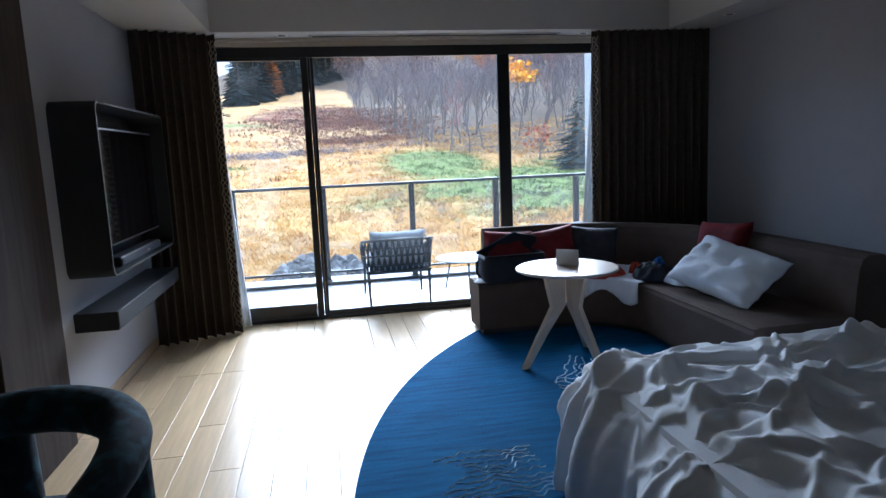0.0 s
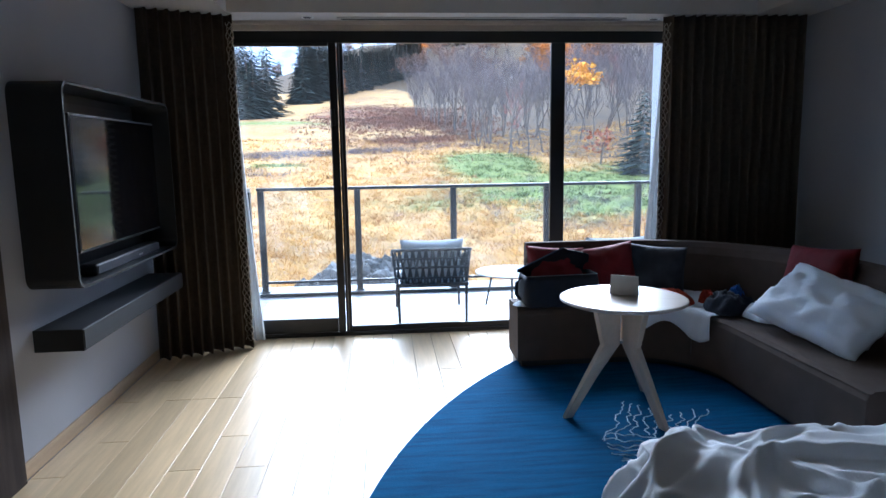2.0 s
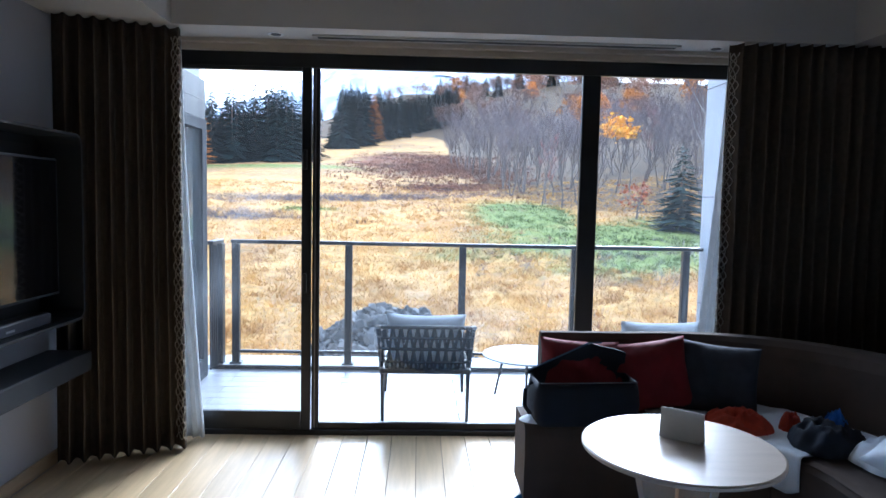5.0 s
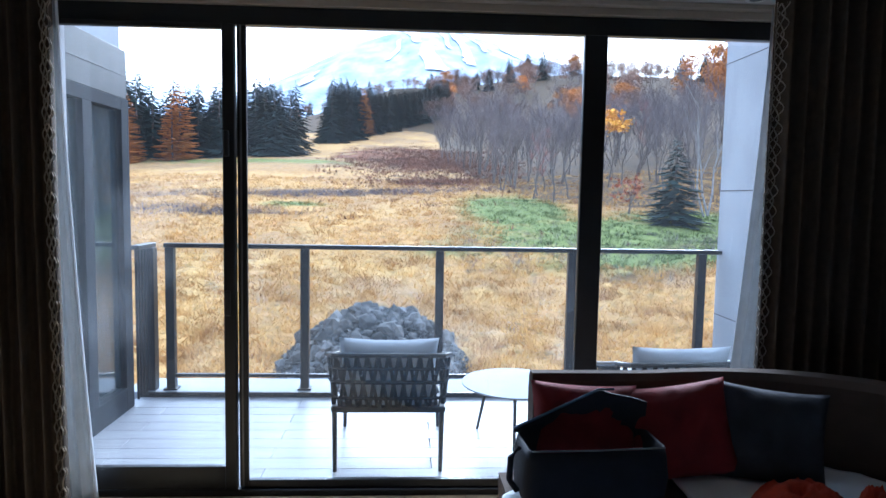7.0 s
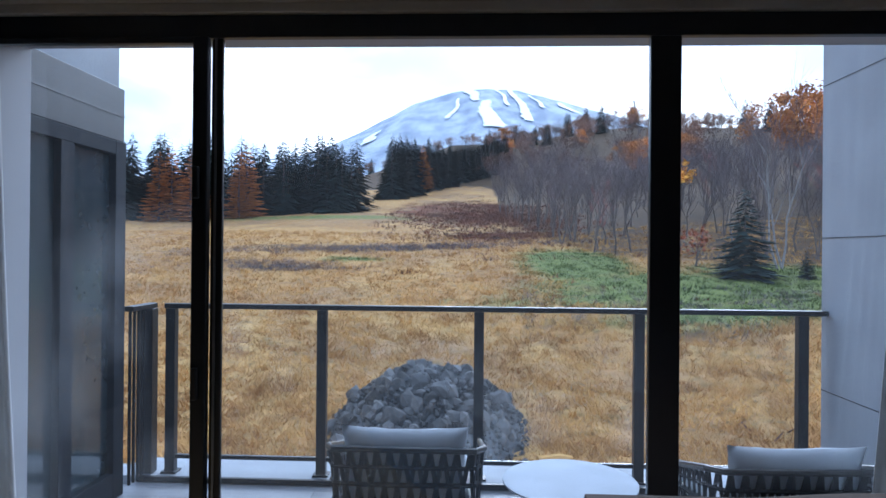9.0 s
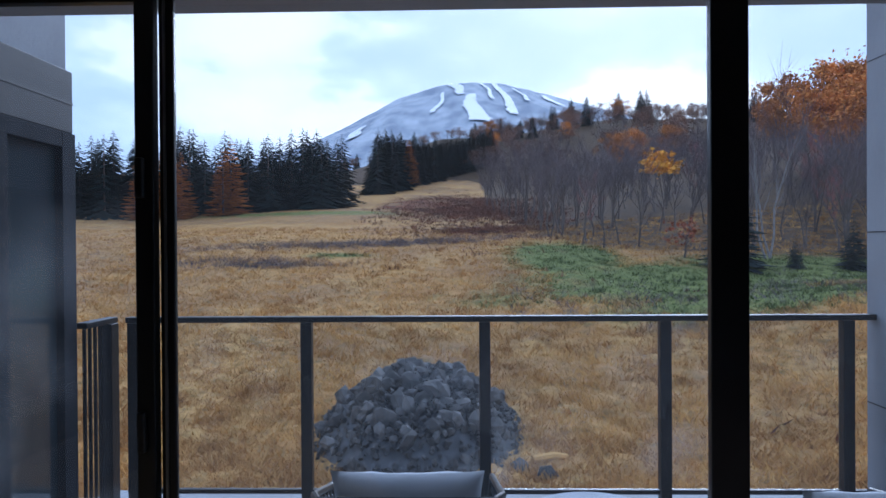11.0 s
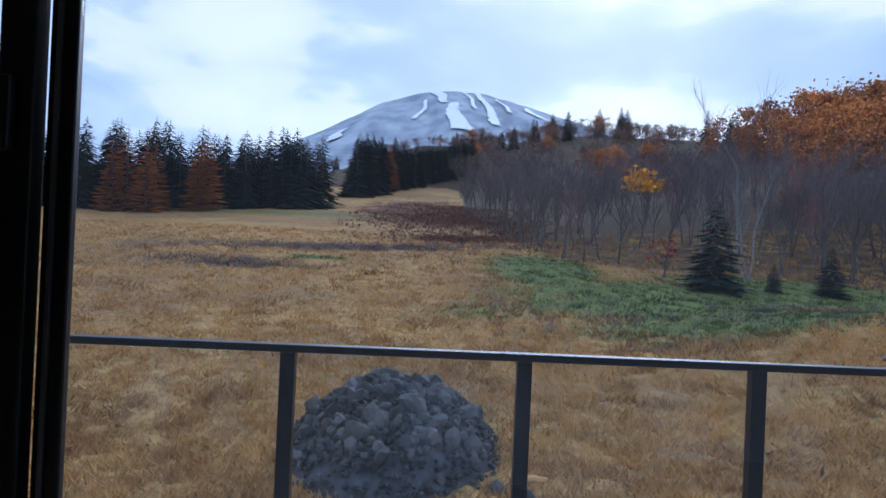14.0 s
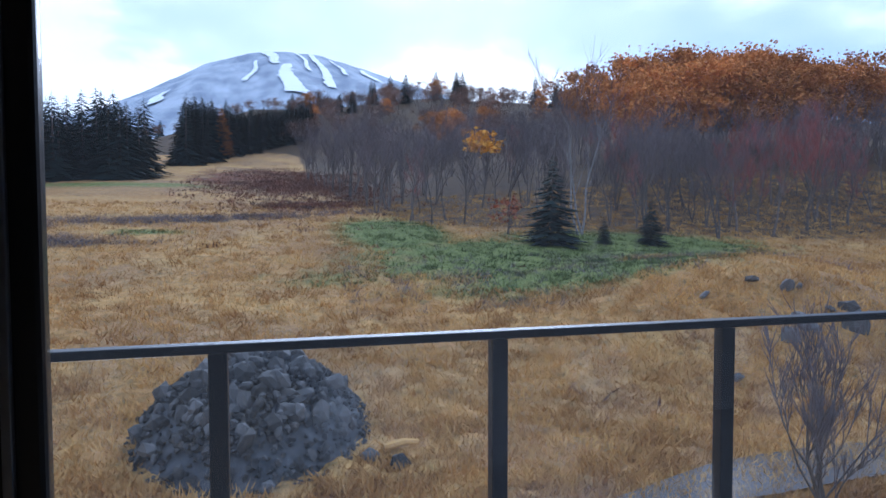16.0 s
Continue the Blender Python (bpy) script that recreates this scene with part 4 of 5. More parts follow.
def green_mask(x, y):
    return np.maximum.reduce([blob(x, y, 15, 38, 11, 6.5), 0.85 * blob(x, y, 18, 31.5, 12, 4.5), blob(x, y, 9, 48, 5, 10), blob(x, y, 26, 42, 12, 7), 0.8 * blob(x, y, -9, 50, 3.5, 1.6), 0.75 * blob(x, y, -20, 94, 24, 5), 0.55 * blob(x, y, 3.5, 35, 6, 2.5)])


def wood_floor(x, y):
    edge = np.interp(x, [6, 9, 12, 17, 24, 34, 60, 100], [95, 66, 52, 47, 46, 44, 38, 34])
    return np.clip((y - edge + 1) / 6, 0, 1) * np.clip((x - 6) / 3, 0, 1) + 0.75 * np.clip((y - 180) / 12, 0, 1)


masks = {
    "green": green_mask(GX, GY),
    "russet": np.maximum.reduce([1.6 * blob(GX, GY, 3, 115, 14, 24), 1.6 * blob(GX, GY, 4.5, 71, 5, 4), 0.5 * blob(GX, GY, -30, 62, 12, 2)]),
    "scrub": np.maximum.reduce([0.95 * blob(GX, GY, -6, 57, 10, 2.2, 0.35), 0.85 * blob(GX, GY, -13, 46, 5, 1.5), 0.7 * blob(GX, GY, -7, 13.5, 3, 1.2), 0.65 * blob(GX, GY, 12, 28, 5, 1.2), wood_floor(GX, GY)]),
}
for key, val in masks.items():
    at = me.attributes.new(key, "FLOAT", "POINT")
    at.data.foreach_set("value", val.ravel().astype(np.float32))
tagged(new("ground", me), "autumn meadow of dry straw-coloured and green grass", "", kind="structure")

# grass blades
rng = np.random.default_rng(5)


def blades(name, label, pts, mat, hgt, wid, per, spread=0.2):
    k = np.repeat(pts, per, axis=0)
    bow = np.repeat(rng.normal(0, 0.6, pts.shape), per, axis=0)
    size = np.repeat(rng.uniform(0.55, 1.5, len(pts)), per)
    k = k + rng.normal(0, spread, k.shape) * size[:, None]
    z = ground_z(k[:, 0], k[:, 1])
    n = len(k)
    a = rng.uniform(0, 2 * math.pi, n)
    h = hgt * rng.uniform(0.5, 1.3, n)
    h = h * size
    lean = (rng.normal(0, 0.5, (n, 2)) + bow) * h[:, None]
    dx, dy = np.cos(a) * wid, np.sin(a) * wid
    v = np.empty((n, 3, 3))
    v[:, 0] = np.stack([k[:, 0] - dx, k[:, 1] - dy, z - 0.06], 1)
    v[:, 1] = np.stack([k[:, 0] + dx, k[:, 1] + dy, z - 0.06], 1)
    v[:, 2] = np.stack([k[:, 0] + lean[:, 0], k[:, 1] + lean[:, 1], z + h], 1)
    gm = bpy.data.meshes.new(name)
    gm.from_pydata(v.reshape(-1, 3).tolist(), [], np.arange(n * 3).reshape(-1, 3).tolist())
    gm.materials.append(mat)
    tagged(new(name, gm), label, "grass", kind="stuff")


yy = 11 + 62 * rng.random(30000) ** 1.9
xx = (rng.random(30000) * 2 - 1) * (0.95 * yy + 4) + 0.18 * yy
pts = np.stack([xx, yy], 1)
pile = ((xx + 0.4) / 3.3) ** 2 + ((yy - 18.6) / 4.4) ** 2 > 1
gm_v = green_mask(xx, yy)
blades("dry_grass", "long dry straw-coloured meadow grass in tussocks", pts[pile & (gm_v < 0.6)], M_STRAW, 0.19, 0.035, 9)
blades("green_grass", "short green meadow grass", pts[pile & (gm_v >= 0.45)], M_GREENB, 0.14, 0.035, 9)
# bracken on the upper slope and dead weeds in the hollows
near = np.stack([rng.normal(4, 7, 2600), rng.normal(104, 20, 2600)], 1)
edge = np.stack([rng.normal(4.5, 3.2, 260), rng.normal(70, 1.6, 260)], 1)
blades("bracken", "rust-red dead bracken on the upper slope", np.concatenate([near[np.abs(near[:, 0] - 3) < 16], edge]), M_BRACKEN, 0.3, 0.09, 7, 0.5)
hollow = np.stack([rng.normal(0, 9, 420), rng.normal(0, 1.1, 420)], 1)
hollow[:, 0], hollow[:, 1] = -6 + 0.94 * hollow[:, 0] - 0.34 * hollow[:, 1], 57 + 0.34 * hollow[:, 0] + 0.94 * hollow[:, 1]
tufts = np.concatenate([hollow, np.stack([rng.normal(-14, 4, 130), rng.normal(46, 1.0, 130)], 1), np.stack([rng.uniform(4, 34, 230), 33 + rng.normal(0, 3.2, 230)], 1)])
blades("dead_weeds", "dark brown dead weeds standing in the grass", tufts, M_TWIG, 0.4, 0.02, 12, 0.28)

# path at the foot of the slope
bm = sheet(40, 4, lambda u, v: (7.5 + 16 * u, 11.7 + 1.2 * u + (v - 0.5) * 2.0 * min(1, 0.35 + 3 * u) + 0.3 * math.sin(5 * u), gz(7.5 + 16 * u, 11.7 + 1.2 * u) + 0.16))
structure("road", bm, M_ROAD, "wet dark asphalt path below the balcony")


# ---- rocks ----
def rock_mesh(seed, sub=1):
    bm = bmesh.new()
    bmesh.ops.create_icosphere(bm, subdivisions=sub, radius=1)
    for v in bm.verts:
        q = v.co.copy()
        v.co = q * (1 + 0.38 * noise.noise(q * 1.3 + Vector((seed * 3.1, 0, 0)))) + 0.12 * Vector((noise.noise(q * 3 + Vector((0, seed, 0))), noise.noise(q * 3 + Vector((seed, 5, 0))), 0))
        v.co.z *= 0.75
    m = bpy.data.meshes.new("rock")
    bm.to_mesh(m)
    bm.free()
    m.materials.append(M_ROCK)
    return m


ROCKS = [rock_mesh(k, 2 if k < 2 else 1) for k in range(7)]
PX, PYC = -0.4, 18.6


def pile_z(x, y):
    q = ((x - PX) / 3.1) ** 2 + ((y - PYC) / 4.1) ** 2
    return 1.6 * max(0, 1 - q) ** 0.7


rp = thing("rock_pile", "mound of broken grey rocks in the dry grass", "rock pile", x=PX, y=PYC, z=gz(PX, PYC))
part("gravel_mound", sheet(40, 40, lambda u, v: ((2 * u - 1) * 3.2, (2 * v - 1) * 4.2, gz(PX + (2 * u - 1) * 3.2, PYC + (2 * v - 1) * 4.2) - gz(PX, PYC) - 0.12 + pile_z(PX + (2 * u - 1) * 3.2, PYC + (2 * v - 1) * 4.2) + 0.12 * abs(noise.noise(Vector((u * 40, v * 50, 0)))))), M_GRAVEL, rp)
rnd = random.Random(8)
for k in range(290):
    a, q = rnd.uniform(0, 2 * math.pi), rnd.random() ** 0.6
    lx, ly = 3.1 * q * math.cos(a), 4.2 * q * math.sin(a)
    big = rnd.random() < 0.32 and ly < 1.8
    s = rnd.uniform(0.24, 0.4) if big else rnd.uniform(0.1, 0.2)
    m = Matrix.LocRotScale((lx, ly, gz(PX + lx, PYC + ly) - gz(PX, PYC) + pile_z(PX + lx, PYC + ly) + s * 0.2), Euler((rnd.random() * 3, rnd.random() * 3, rnd.random() * 6)), (s, s * rnd.uniform(0.7, 1), s * rnd.uniform(0.7, 1)))
    shared("rock", ROCKS[rnd.randrange(7)], rp, m)
small = bmesh.new()
for k in range(1500):
    a, q = rnd.uniform(0, 2 * math.pi), rnd.random() ** 0.55
    lx, ly = 3.3 * q * math.cos(a), 4.3 * q * math.sin(a)
    s = rnd.uniform(0.05, 0.12)
    bmesh.ops.create_cone(small, segments=5, radius1=s, radius2=s * 0.5, depth=s * 1.1, cap_ends=True, matrix=Matrix.LocRotScale((lx, ly, gz(PX + lx, PYC + ly) - gz(PX, PYC) + pile_z(PX + lx, PYC + ly) + 0.03), Euler((rnd.random() * 3, rnd.random() * 3, rnd.random() * 6)), None))
tagged(part("rubble", small, M_ROCK, rp), kind="stuff")
for x, y, s in ((2.5, 15.6, 0.3), (3.2, 15.0, 0.35), (20, 20.5, 0.5), (21.5, 21.2, 0.7), (23.4, 20.6, 0.8), (24.5, 22, 0.6), (26, 21, 0.9), (19, 24.5, 0.35), (22, 25, 0.4), (16, 18.5, 0.25), (28, 19, 0.7), (24, 18, 0.6), *((rnd.uniform(22, 33), rnd.uniform(17, 25), rnd.uniform(0.25, 0.6)) for _ in range(22))):
    ob = tagged(new("boulder", ROCKS[int(s * 30) % 7]), "grey boulder half sunk in the grass", "boulder", "boulders on the bank")
    ob.matrix_basis = Matrix.LocRotScale((x, y, gz(x, y) + s * 0.2), Euler((0.3 * x, y, x)), (s, s * 0.8, s * 0.6))
bm = tube([(2.9, 15.9, gz(2.9, 15.9) + 0.14), (3.5, 16.1, gz(3.5, 16.1) + 0.16), (3.9, 16.15, gz(3.9, 16.15) + 0.1)], [0.12, 0.11, 0.09], 8)
tagged(part("log", bm, M_STRAW, None), "short pale broken log in the grass", "log")


# ---- trees ----
def branch_tree(seed, height, levels, spread, mats, kids=5, trunk_r=0.11, fork=1, fine=1):
    """Meshes of a leafless tree: trunk with limbs, and crown of twigs."""
    rd = random.Random(seed)
    wood, twigs = bmesh.new(), bmesh.new()

    def grow(p, d, length, r, lv):
        segs = 4 if lv < 2 else 2
        pts_, q, dd = [p.copy()], p.copy(), d.copy()
        for k in range(segs):
            dd = (dd + Vector((rd.gauss(0, 0.13), rd.gauss(0, 0.13), 0.05 + 0.05 * lv))).normalized()
            q = q + dd * (length / segs)
            pts_.append(q.copy())
        rad = [r * (1 - 0.75 * k / segs) for k in range(segs + 1)]
        tube(pts_, rad, 6 if lv == 0 else (4 if lv == 1 else 3), wood if lv < 2 else twigs, cap=False)
        if lv >= levels:
            return
        for k in range(kids + (3 if lv == 0 else 0) + (fine if lv == 2 else 0)):
            t = rd.uniform(0.3 if lv == 0 else 0.2, 1.0)
            i = min(segs - 1, int(t * segs))
            base = pts_[i].lerp(pts_[i + 1], t * segs - i)
            a = rd.uniform(0, 2 * math.pi)
            side = Vector((math.cos(a), math.sin(a), 0))
            nd = (dd * rd.uniform(0.5, 1.0) + side * spread * rd.uniform(0.6, 1.1) + Vector((0, 0, 0.25))).normalized()
            grow(base, nd, length * rd.uniform(0.36, 0.6), max(0.011, r * (1 - 0.6 * t) * 0.5), lv + 1)
    for f in range(fork):
        lean = Vector((rd.gauss(0, 0.1 + 0.1 * (fork > 1)), rd.gauss(0, 0.1), 1)).normalized()
        grow(Vector((0.15 * f, 0, -0.3)), lean, height * rd.uniform(0.6, 0.75), trunk_r, 0)
    out = []
    for bm, nm, mt in ((wood, "trunk", mats[0]), (twigs, "crown", mats[1])):
        m = bpy.data.meshes.new(nm)
        bm.to_mesh(m)
        bm.free()
        m.materials.append(mt)
        out.append(m)
    return out


def conifer(seed, height, width, mat, rows=26, droop=0.25, gap=0.0):
    """Meshes of a conifer: trunk, and a crown of whorled drooping sprays."""
    rd = random.Random(seed)
    trunk = tube([(0, 0, -0.3), (0, 0, height * 0.5), (0, 0, height)], [height * 0.016, height * 0.01, 0.01], 6)
    crown = bmesh.new()
    for i in range(rows):
        t = i / (rows - 1)
        z = height * (0.03 + 0.95 * t)
        r = width * (1 - t) ** 0.72 * (0.82 + 0.3 * rd.random()) + 0.05 * width
        n = max(6, int(15 * (1 - t * 0.55)))
        for k in range(n):
            if rd.random() < gap:
                continue
            a = 2 * math.pi * (k + rd.random()) / n
            d = Vector((math.cos(a), math.sin(a), 0))
            s = Vector((-d.y, d.x, 0))
            ln = r * rd.uniform(0.7, 1.12)
            lift = rd.uniform(-0.9, 0.9) * height / rows * (1 - 0.6 * t)
            tip = d * ln + Vector((0, 0, z + lift - ln * droop + rd.gauss(0, 0.03) * height * 0.3))
            root = Vector((0, 0, z + lift))
            for f, hw in ((0.38, 0.15), (0.65, 0.2), (0.87, 0.13)):
                c = root.lerp(tip, f)
                w = hw * ln + 0.03
                nx = root.lerp(tip, min(1.08, f + 0.3))
                vs = [crown.verts.new(c - d * 0.18 * ln + Vector((0, 0, 0.02))), crown.verts.new(c + s * w + Vector((0, 0, -0.25 * w))), crown.verts.new(nx + Vector((0, 0, -0.1 * w))), crown.verts.new(c - s * w + Vector((0, 0, -0.25 * w))), crown.verts.new(c + Vector((0, 0, -0.5 * w)))]
                crown.faces.new((vs[0], vs[1], vs[2]))
                crown.faces.new((vs[0], vs[2], vs[3]))
                crown.faces.new((vs[1], vs[4], vs[2]))
                crown.faces.new((vs[4], vs[3], vs[2]))
    out = []
    for bm, nm, mt in ((trunk, "trunk", M_BARK), (crown, "crown", mat)):
        m = bpy.data.meshes.new(nm)
        bm.to_mesh(m)
        bm.free()
        m.materials.append(mt)
        out.append(m)
    return out


def leafy(seed, height, width, mats, leaves=1400, base=0.3, leaf=1.0):
    """A broad crown of small leaves on a bare tree."""
    tr, tw = branch_tree(seed, height, 2, 0.8, (mats[0], M_TWIG), 5, 0.1)
    rd = random.Random(seed)
    bm = bmesh.new()
    clumps = [(Vector((rd.gauss(0, width * 0.36), rd.gauss(0, width * 0.36), height * rd.uniform(base, 0.95))), rd.uniform(0.12, 0.3) * width) for _ in range(30)]
    for k in range(leaves):
        c, r = clumps[k % 30]
        p = c + Vector((rd.gauss(0, r * 0.6), rd.gauss(0, r * 0.6), rd.gauss(0, r * 0.4)))
        s = rd.uniform(0.08, 0.17) * (1 + height / 14) * leaf
        u = Vector((rd.gauss(0, 1), rd.gauss(0, 1), rd.gauss(0, 0.7))).normalized() * s
        w = u.cross(Vector((rd.gauss(0, 1), rd.gauss(0, 1), rd.gauss(0, 1)))).normalized() * s * 0.7
        bm.faces.new([bm.verts.new(p + q) for q in (u, w, -u, -w)])
    m = bpy.data.meshes.new("crown")
    bm.to_mesh(m)
    bm.free()
    m.materials.append(mats[1])
    return tr, tw, m


def plant(name, label, meshes, x, y, scale=1.0, rz=0.0, group="", sink=0.0):
    t = thing(name, label, "tree", group)
    t.matrix_basis = Matrix.LocRotScale((x, y, gz(x, y) - sink), Euler((0, 0, rz)), (scale, scale, scale))
    for m in meshes:
        shared(m.name.split(".")[0], m, t, Matrix.Identity(4))
    return t


rnd = random.Random(21)
BARE = [branch_tree(30 + k, 9.8, 3, 0.8, (M_BARK, M_TWIG), 5, 0.1, 1 + k % 2, 3) for k in range(6)]
REDB = [branch_tree(60 + k, 8.8, 3, 0.75, (M_BARK, M_REDTWIG), 5, 0.1, 1, 3) for k in range(2)]
FARB = [branch_tree(70 + k, 9.5, 2, 0.8, (M_BARK, M_TWIG), 10, 0.12, 1) for k in range(3)]
SPR = [conifer(k, 14.5, 4.3, M_SPRUCE, 30, 0.32) for k in range(3)]
LAR = [conifer(10 + k, 14, 3.6, M_LARCH, 26, 0.05, 0.1) for k in range(2)]
ROUND = [leafy(40 + k, 10, 4.6, (M_BARK, M_LARCH), 4200, 0.42, 0.72) for k in range(3)]
FARW = [leafy(50 + k, 9, 5.0, (M_BARK, M_RIDGE), 900, 0.35) for k in range(2)]
NEARSPR = conifer(20, 5.6, 2.1, M_SPRUCE, 24, 0.22)
plant("spruce_tree", "dark green spruce standing before bare woods", NEARSPR, 19.5, 42, 1.12, 0.4)
plant("spruce_tree", "small dark green spruce in the green grass", NEARSPR, 27.5, 42, 0.62, 1.4)
plant("spruce_tree", "very small bushy dark spruce", NEARSPR, 23.6, 42, 0.35, 2.4)
plant("golden_tree", "small tree with bright golden leaves among bare woods", leafy(5, 9, 2.4, (M_BARK, M_YELLOW), 900, 0.74), 20.8, 62, 0.9)
plant("russet_shrub", "low shrub with russet leaves at the wood's edge", leafy(6, 3, 1.6, (M_BARK, M_RUSSET), 160, 0.3), 17.6, 46, 1.0)
plant("bare_shrub", "leafless dark shrub beside the asphalt path", branch_tree(90, 5.2, 3, 0.5, (M_BARK, M_TWIG), 6, 0.07, 2), 10.6, 9.4, 1.0)

plant("birch_tree", "tall pale many-stemmed birch at the wood's edge", branch_tree(33, 12.5, 3, 0.5, (M_PALEBARK, M_TWIG), 5, 0.09, 3, 2), 23.4, 45.5, 1.0)
for x, y, size in ((41, 45, 1.25), (45.5, 46, 1.45), (49.5, 49, 1.4)):
    plant("red_tree", "leafless tree with a haze of reddish twigs", REDB[int(x) % 2], x, y, size, x, "red-twigged trees")

# bare woods on the slope
spots = []
tries = 0
while len(spots) < 230 and tries < 6000:
    tries += 1
    y = rnd.uniform(44, 120)
    x = rnd.uniform(6, 100)
    edge = np.interp(x, [6, 9, 12, 17, 24, 34, 60, 100], [95, 66, 52, 47, 46, 44, 38, 34])
    if y < edge or (y > edge + 55):
        continue
    dens = 1.0 if y < edge + 25 else 0.6
    if rnd.random() > dens or any((x - a) ** 2 + (y - c) ** 2 < 5 for a, c in spots):
        continue
    spots.append((x, y))
for k, (x, y) in enumerate(spots):
    red = (k % 11 == 0) or (x > 36 and y < 60 and k % 2 == 0)
    plant("bare_tree", "leafless tree with reddish twigs" if red else "leafless grey-brown deciduous tree on the slope", REDB[k % 2] if red else BARE[k % 6], x, y, rnd.uniform(0.75, 1.15), rnd.uniform(0, 6.28), "bare woods")
# larch wood behind
for k in range(60):
    x, y = rnd.uniform(47, 130), rnd.uniform(78, 104)
    plant("larch_tree", "rust-orange autumn larch rising behind bare woods", ROUND[k % 3], x, y, rnd.uniform(1.35, 1.65), rnd.uniform(0, 6.28), "orange larches")
# western conifer wood
for k in range(96):
    x = -18.5 - 66 * (k / 96) - rnd.uniform(0, 2)
    y = 110 + rnd.uniform(-2, 10) - 0.5 * (-18 - x)
    lar = k in (20, 21, 29, 30, 36, 37, 60, 74)
    y -= 8 if lar else 0
    plant("larch_tree" if lar else "spruce_tree", "rust-brown autumn larch among dark spruces" if lar else "tall dark green spruce in a dense stand", (LAR if lar else SPR)[k % 2], x, y, rnd.uniform(0.78, 1.0) * (0.35 + 0.65 * y / 110), rnd.uniform(0, 6.28), "western conifer stand")
# middle conifer wood
for k in range(72):
    y = 158 + 78 * (k / 72) ** 1.2 + rnd.uniform(-3, 9)
    x = y * (-0.122 + 0.182 * k / 72) + rnd.uniform(-0.6, 0.6)
    lar = k in (20, 21)
    plant("larch_tree" if lar else "spruce_tree", "slender golden larch among dark spruces" if lar else "tall dark green spruce in a dense stand", (LAR if lar else SPR)[k % 2], x, y, rnd.uniform(0.92, 1.08) * (1.12 - 0.3 * min(1, k / 30)), rnd.uniform(0, 6.28), "middle conifer stand")
# ridge woods
for k in range(230):
    x = rnd.uniform(8, 150)
    y = rnd.uniform(125, 330)
    if y < 190 and x < 22:
        continue
    kind = rnd.random()
    ms = FARB[k % 3] if kind < 0.55 else (FARW[k % 2] if kind < 0.92 else ROUND[k % 3])
    plant("ridge_tree", "far tree on the hillside ridge", ms, x, y, rnd.uniform(0.8, 1.2), rnd.uniform(0, 6.28), "ridge woods")
for k in range(90):
    x, y = rnd.uniform(20, 170), rnd.uniform(285, 332)
    plant("ridge_tree", "far leafless tree on the skyline", FARB[k % 3] if k % 5 else SPR[k % 3], x, y, rnd.uniform(0.7, 1.15), rnd.uniform(0, 6.28), "skyline trees")
for k in range(60):
    x, y = rnd.uniform(-110, 45), rnd.uniform(300, 330)
    plant("ridge_tree", "far rusty tree on the skyline", FARW[k % 2] if k % 4 else SPR[k % 2], x, y, rnd.uniform(0.45, 0.75), rnd.uniform(0, 6.28), "skyline trees")

# ---- mountain ----
SX = [-3500, -1600, -900, -636, -426, -268, -84, 0, 87, 205, 416, 678, 941, 1152, 1700, 3500]
SZ = [200, 300, 400, 490, 600, 684, 741, 752, 755, 749, 697, 626, 573, 552, 470, 300]


def mount_z(x, y):
    crest = np.interp(x, SX, SZ)
    f = np.clip((3000 - y) / 1700, -1, 1)
    gully = 10 * np.sin(x * 0.021 + 0.5 * np.sin(y * 0.004)) * np.clip(f * 3, 0, 1)
    return 90 + (crest - 90) * np.where(f > 0, (1 - f) ** 1.0, 1 + f * 0.8) + gully * np.clip((crest - 420) / 300, 0, 1)


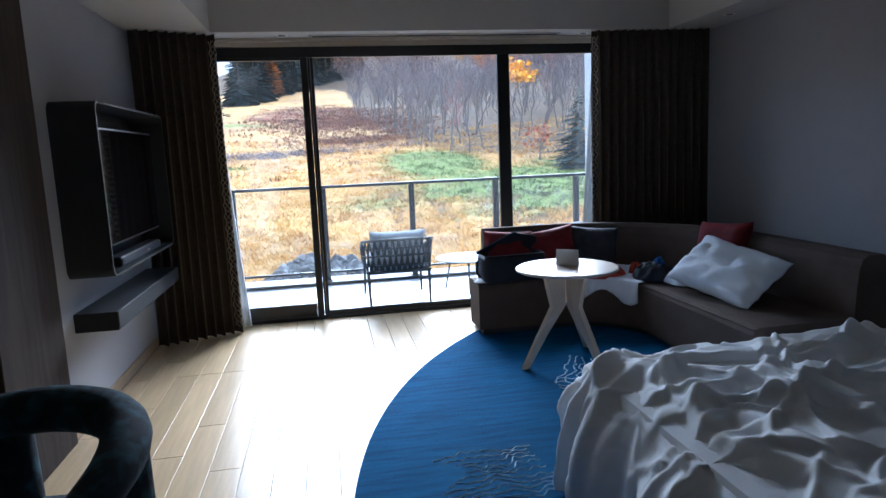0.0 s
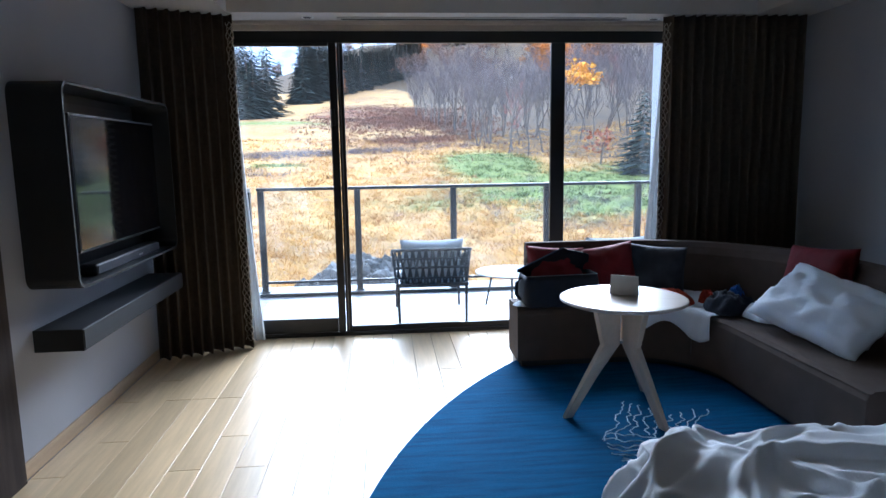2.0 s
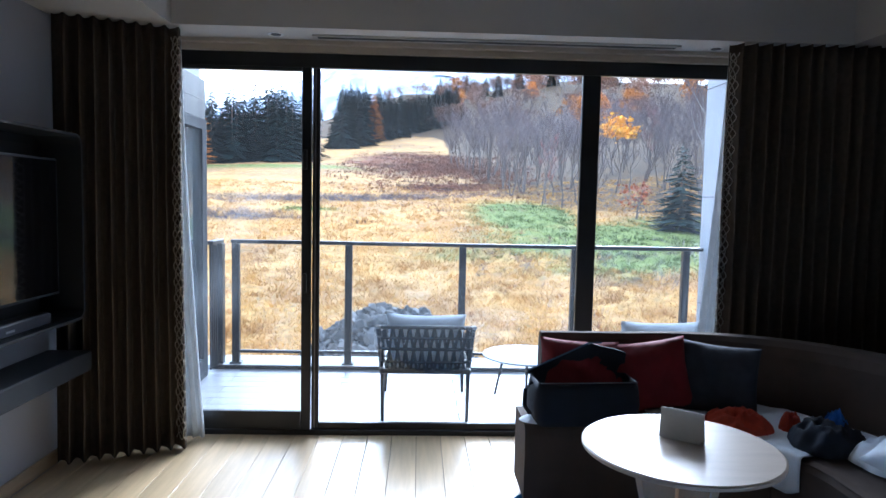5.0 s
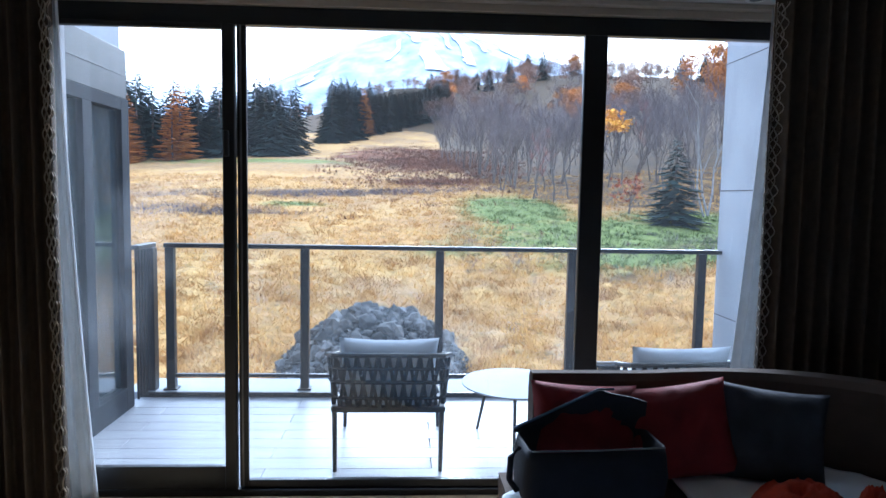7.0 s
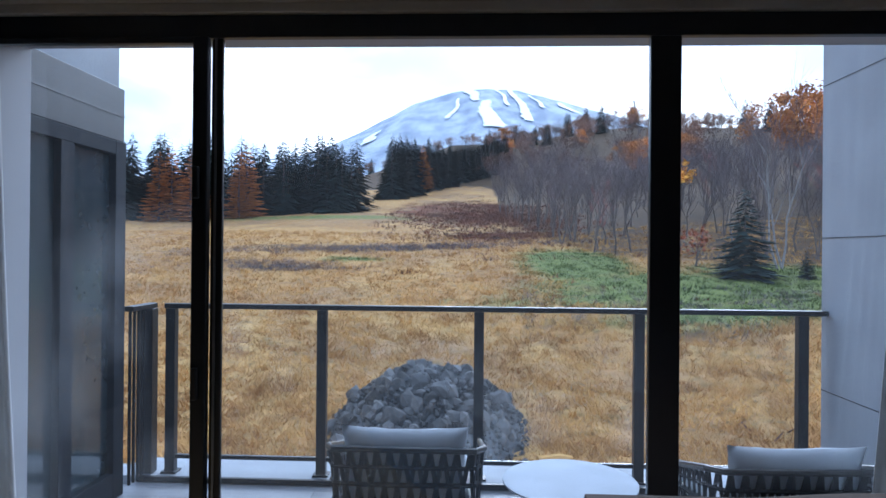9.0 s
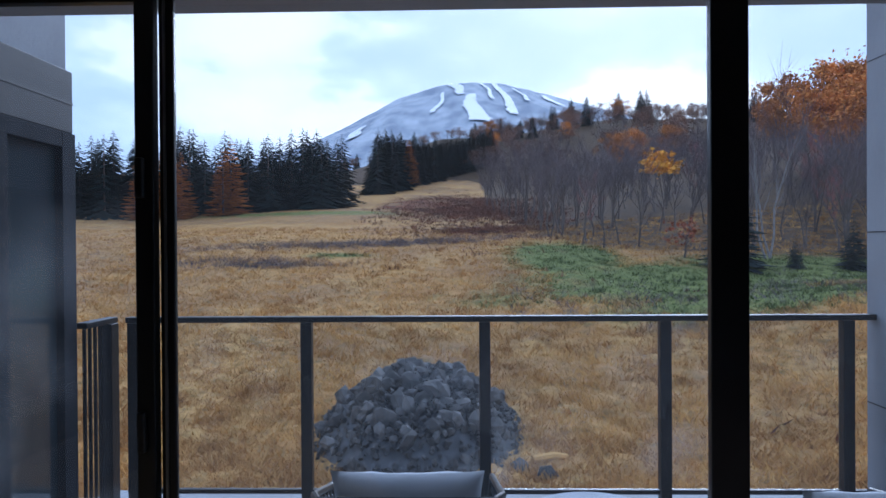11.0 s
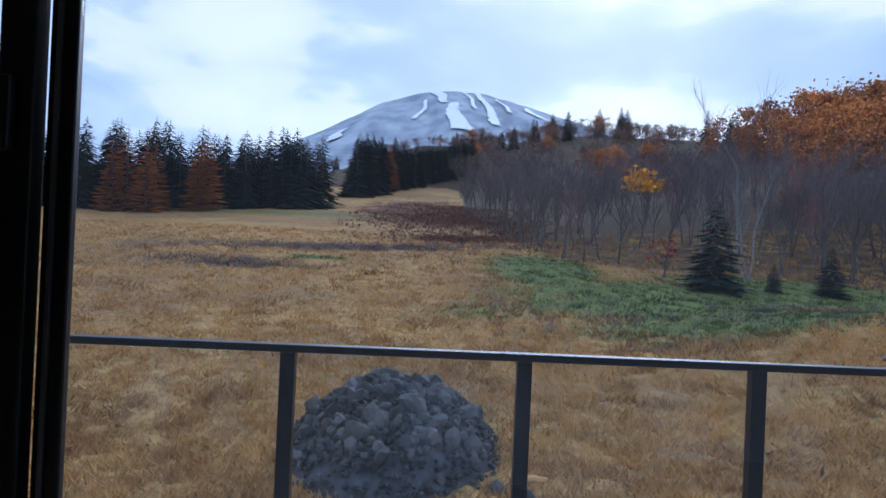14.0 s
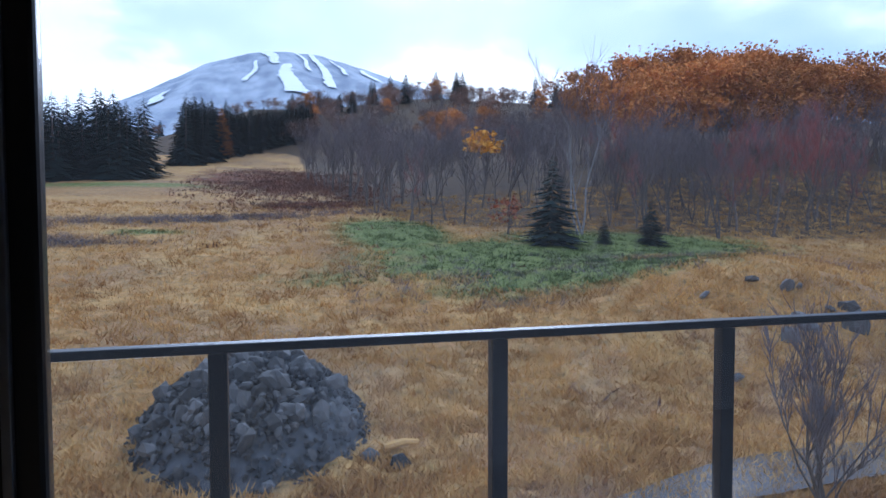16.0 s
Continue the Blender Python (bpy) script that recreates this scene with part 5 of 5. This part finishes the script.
mx, my = np.meshgrid(np.linspace(-3500, 3500, 260), np.linspace(1300, 3700, 90))
mz = mount_z(mx, my)
mz = mz + np.array([4 * noise.noise(Vector((x * 0.02, y * 0.02, 0))) for x, y in zip(mx.ravel(), my.ravel())]).reshape(mx.shape)
mt = tagged(new("backdrop_mountain", mesh_grid("mountain", mx, my, mz, M_MOUNT)), "distant snow-dusted mountain with ski runs, haze in its colour", "", kind="structure")
for x0, x1, y0, y1, w0, w1 in ((-14, 30, 2975, 2640, 28, 14), (52, 70, 2600, 2050, 18, 36), (180, 212, 2960, 2260, 12, 20), (372, 410, 2820, 2560, 10, 22), (-46, -80, 2760, 2340, 6, 10), (118, 150, 2940, 2500, 6, 9), (262, 300, 2900, 2600, 6, 10), (-350, -345, 2380, 2080, 14, 26)):
    def run(u, v):
        y = y0 + (y1 - y0) * u
        c = x0 + (x1 - x0) * u + 8 * math.sin(7 * u + x0)
        x = c + (v - 0.5) * 2 * (w0 + (w1 - w0) * u) * (1 + 0.55 * noise.noise(Vector((u * 16, v * 2, x0))))
        return (x, y, float(mount_z(np.array(x), np.array(y))) + 7)
    part("ski_run", sheet(40, 4, run), M_SNOW, mt, "white snow-covered ski run")

# ---- planks ----
rnd = random.Random(4)
PW = 0.15
plank_meshes = []
for ln in (0.9, 1.25, 1.6):
    bm = box(-PW / 2 + 0.0012, -ln / 2 + 0.0012, -0.016, PW / 2 - 0.0012, ln / 2 - 0.0012, 0, 0.0018)
    m = bpy.data.meshes.new("plank")
    bm.to_mesh(m)
    bm.free()
    m.materials.append(M_PLANK)
    plank_meshes.append((ln, m))
x = WX0 + 0.015 + PW / 2
while x < WX1 - PW / 2:
    y = -0.022
    first = True
    while y > -6.9:
        ln, m = plank_meshes[rnd.randrange(3)]
        off = 0
        if first:
            ln, m = plank_meshes[rnd.randrange(2)]
            first = False
        if x > 1.3 and y < -1.4 and y > -6:
            ln, m = plank_meshes[2]
        shared("plank", m, floor_ob, Matrix.Translation((x, y - ln / 2, 0)))
        y -= ln
    x += PW
bm = box(-0.9, -0.0722, -0.022, 0.9, 0.0722, 0, 0.0015)
m = bpy.data.meshes.new("deck_board")
bm.to_mesh(m)
bm.free()
m.materials.append(M_DECK)
def deck_piece(x0, x1, y):
    ob = part("deck_board", box(x0 - (x0 + x1) / 2, -0.0722, -0.022, x1 - (x0 + x1) / 2, 0.0722, 0, 0.0015), M_DECK, balc)
    ob.matrix_basis = Matrix.Translation(((x0 + x1) / 2, y, ZD))


row = 0
yy_ = 0.12
while yy_ < 1.6:
    if row % 2:
        shared("deck_board", m, balc, Matrix.Translation((0.906, yy_, ZD)))
        deck_piece(-1.186, 0.003, yy_)
        deck_piece(1.809, 3.144, yy_)
    else:
        shared("deck_board", m, balc, Matrix.Translation((0.006, yy_, ZD)))
        shared("deck_board", m, balc, Matrix.Translation((1.812, yy_, ZD)))
        deck_piece(-1.186, -0.897, yy_)
        deck_piece(2.715, 3.144, yy_)
    yy_ += 0.146
    row += 1
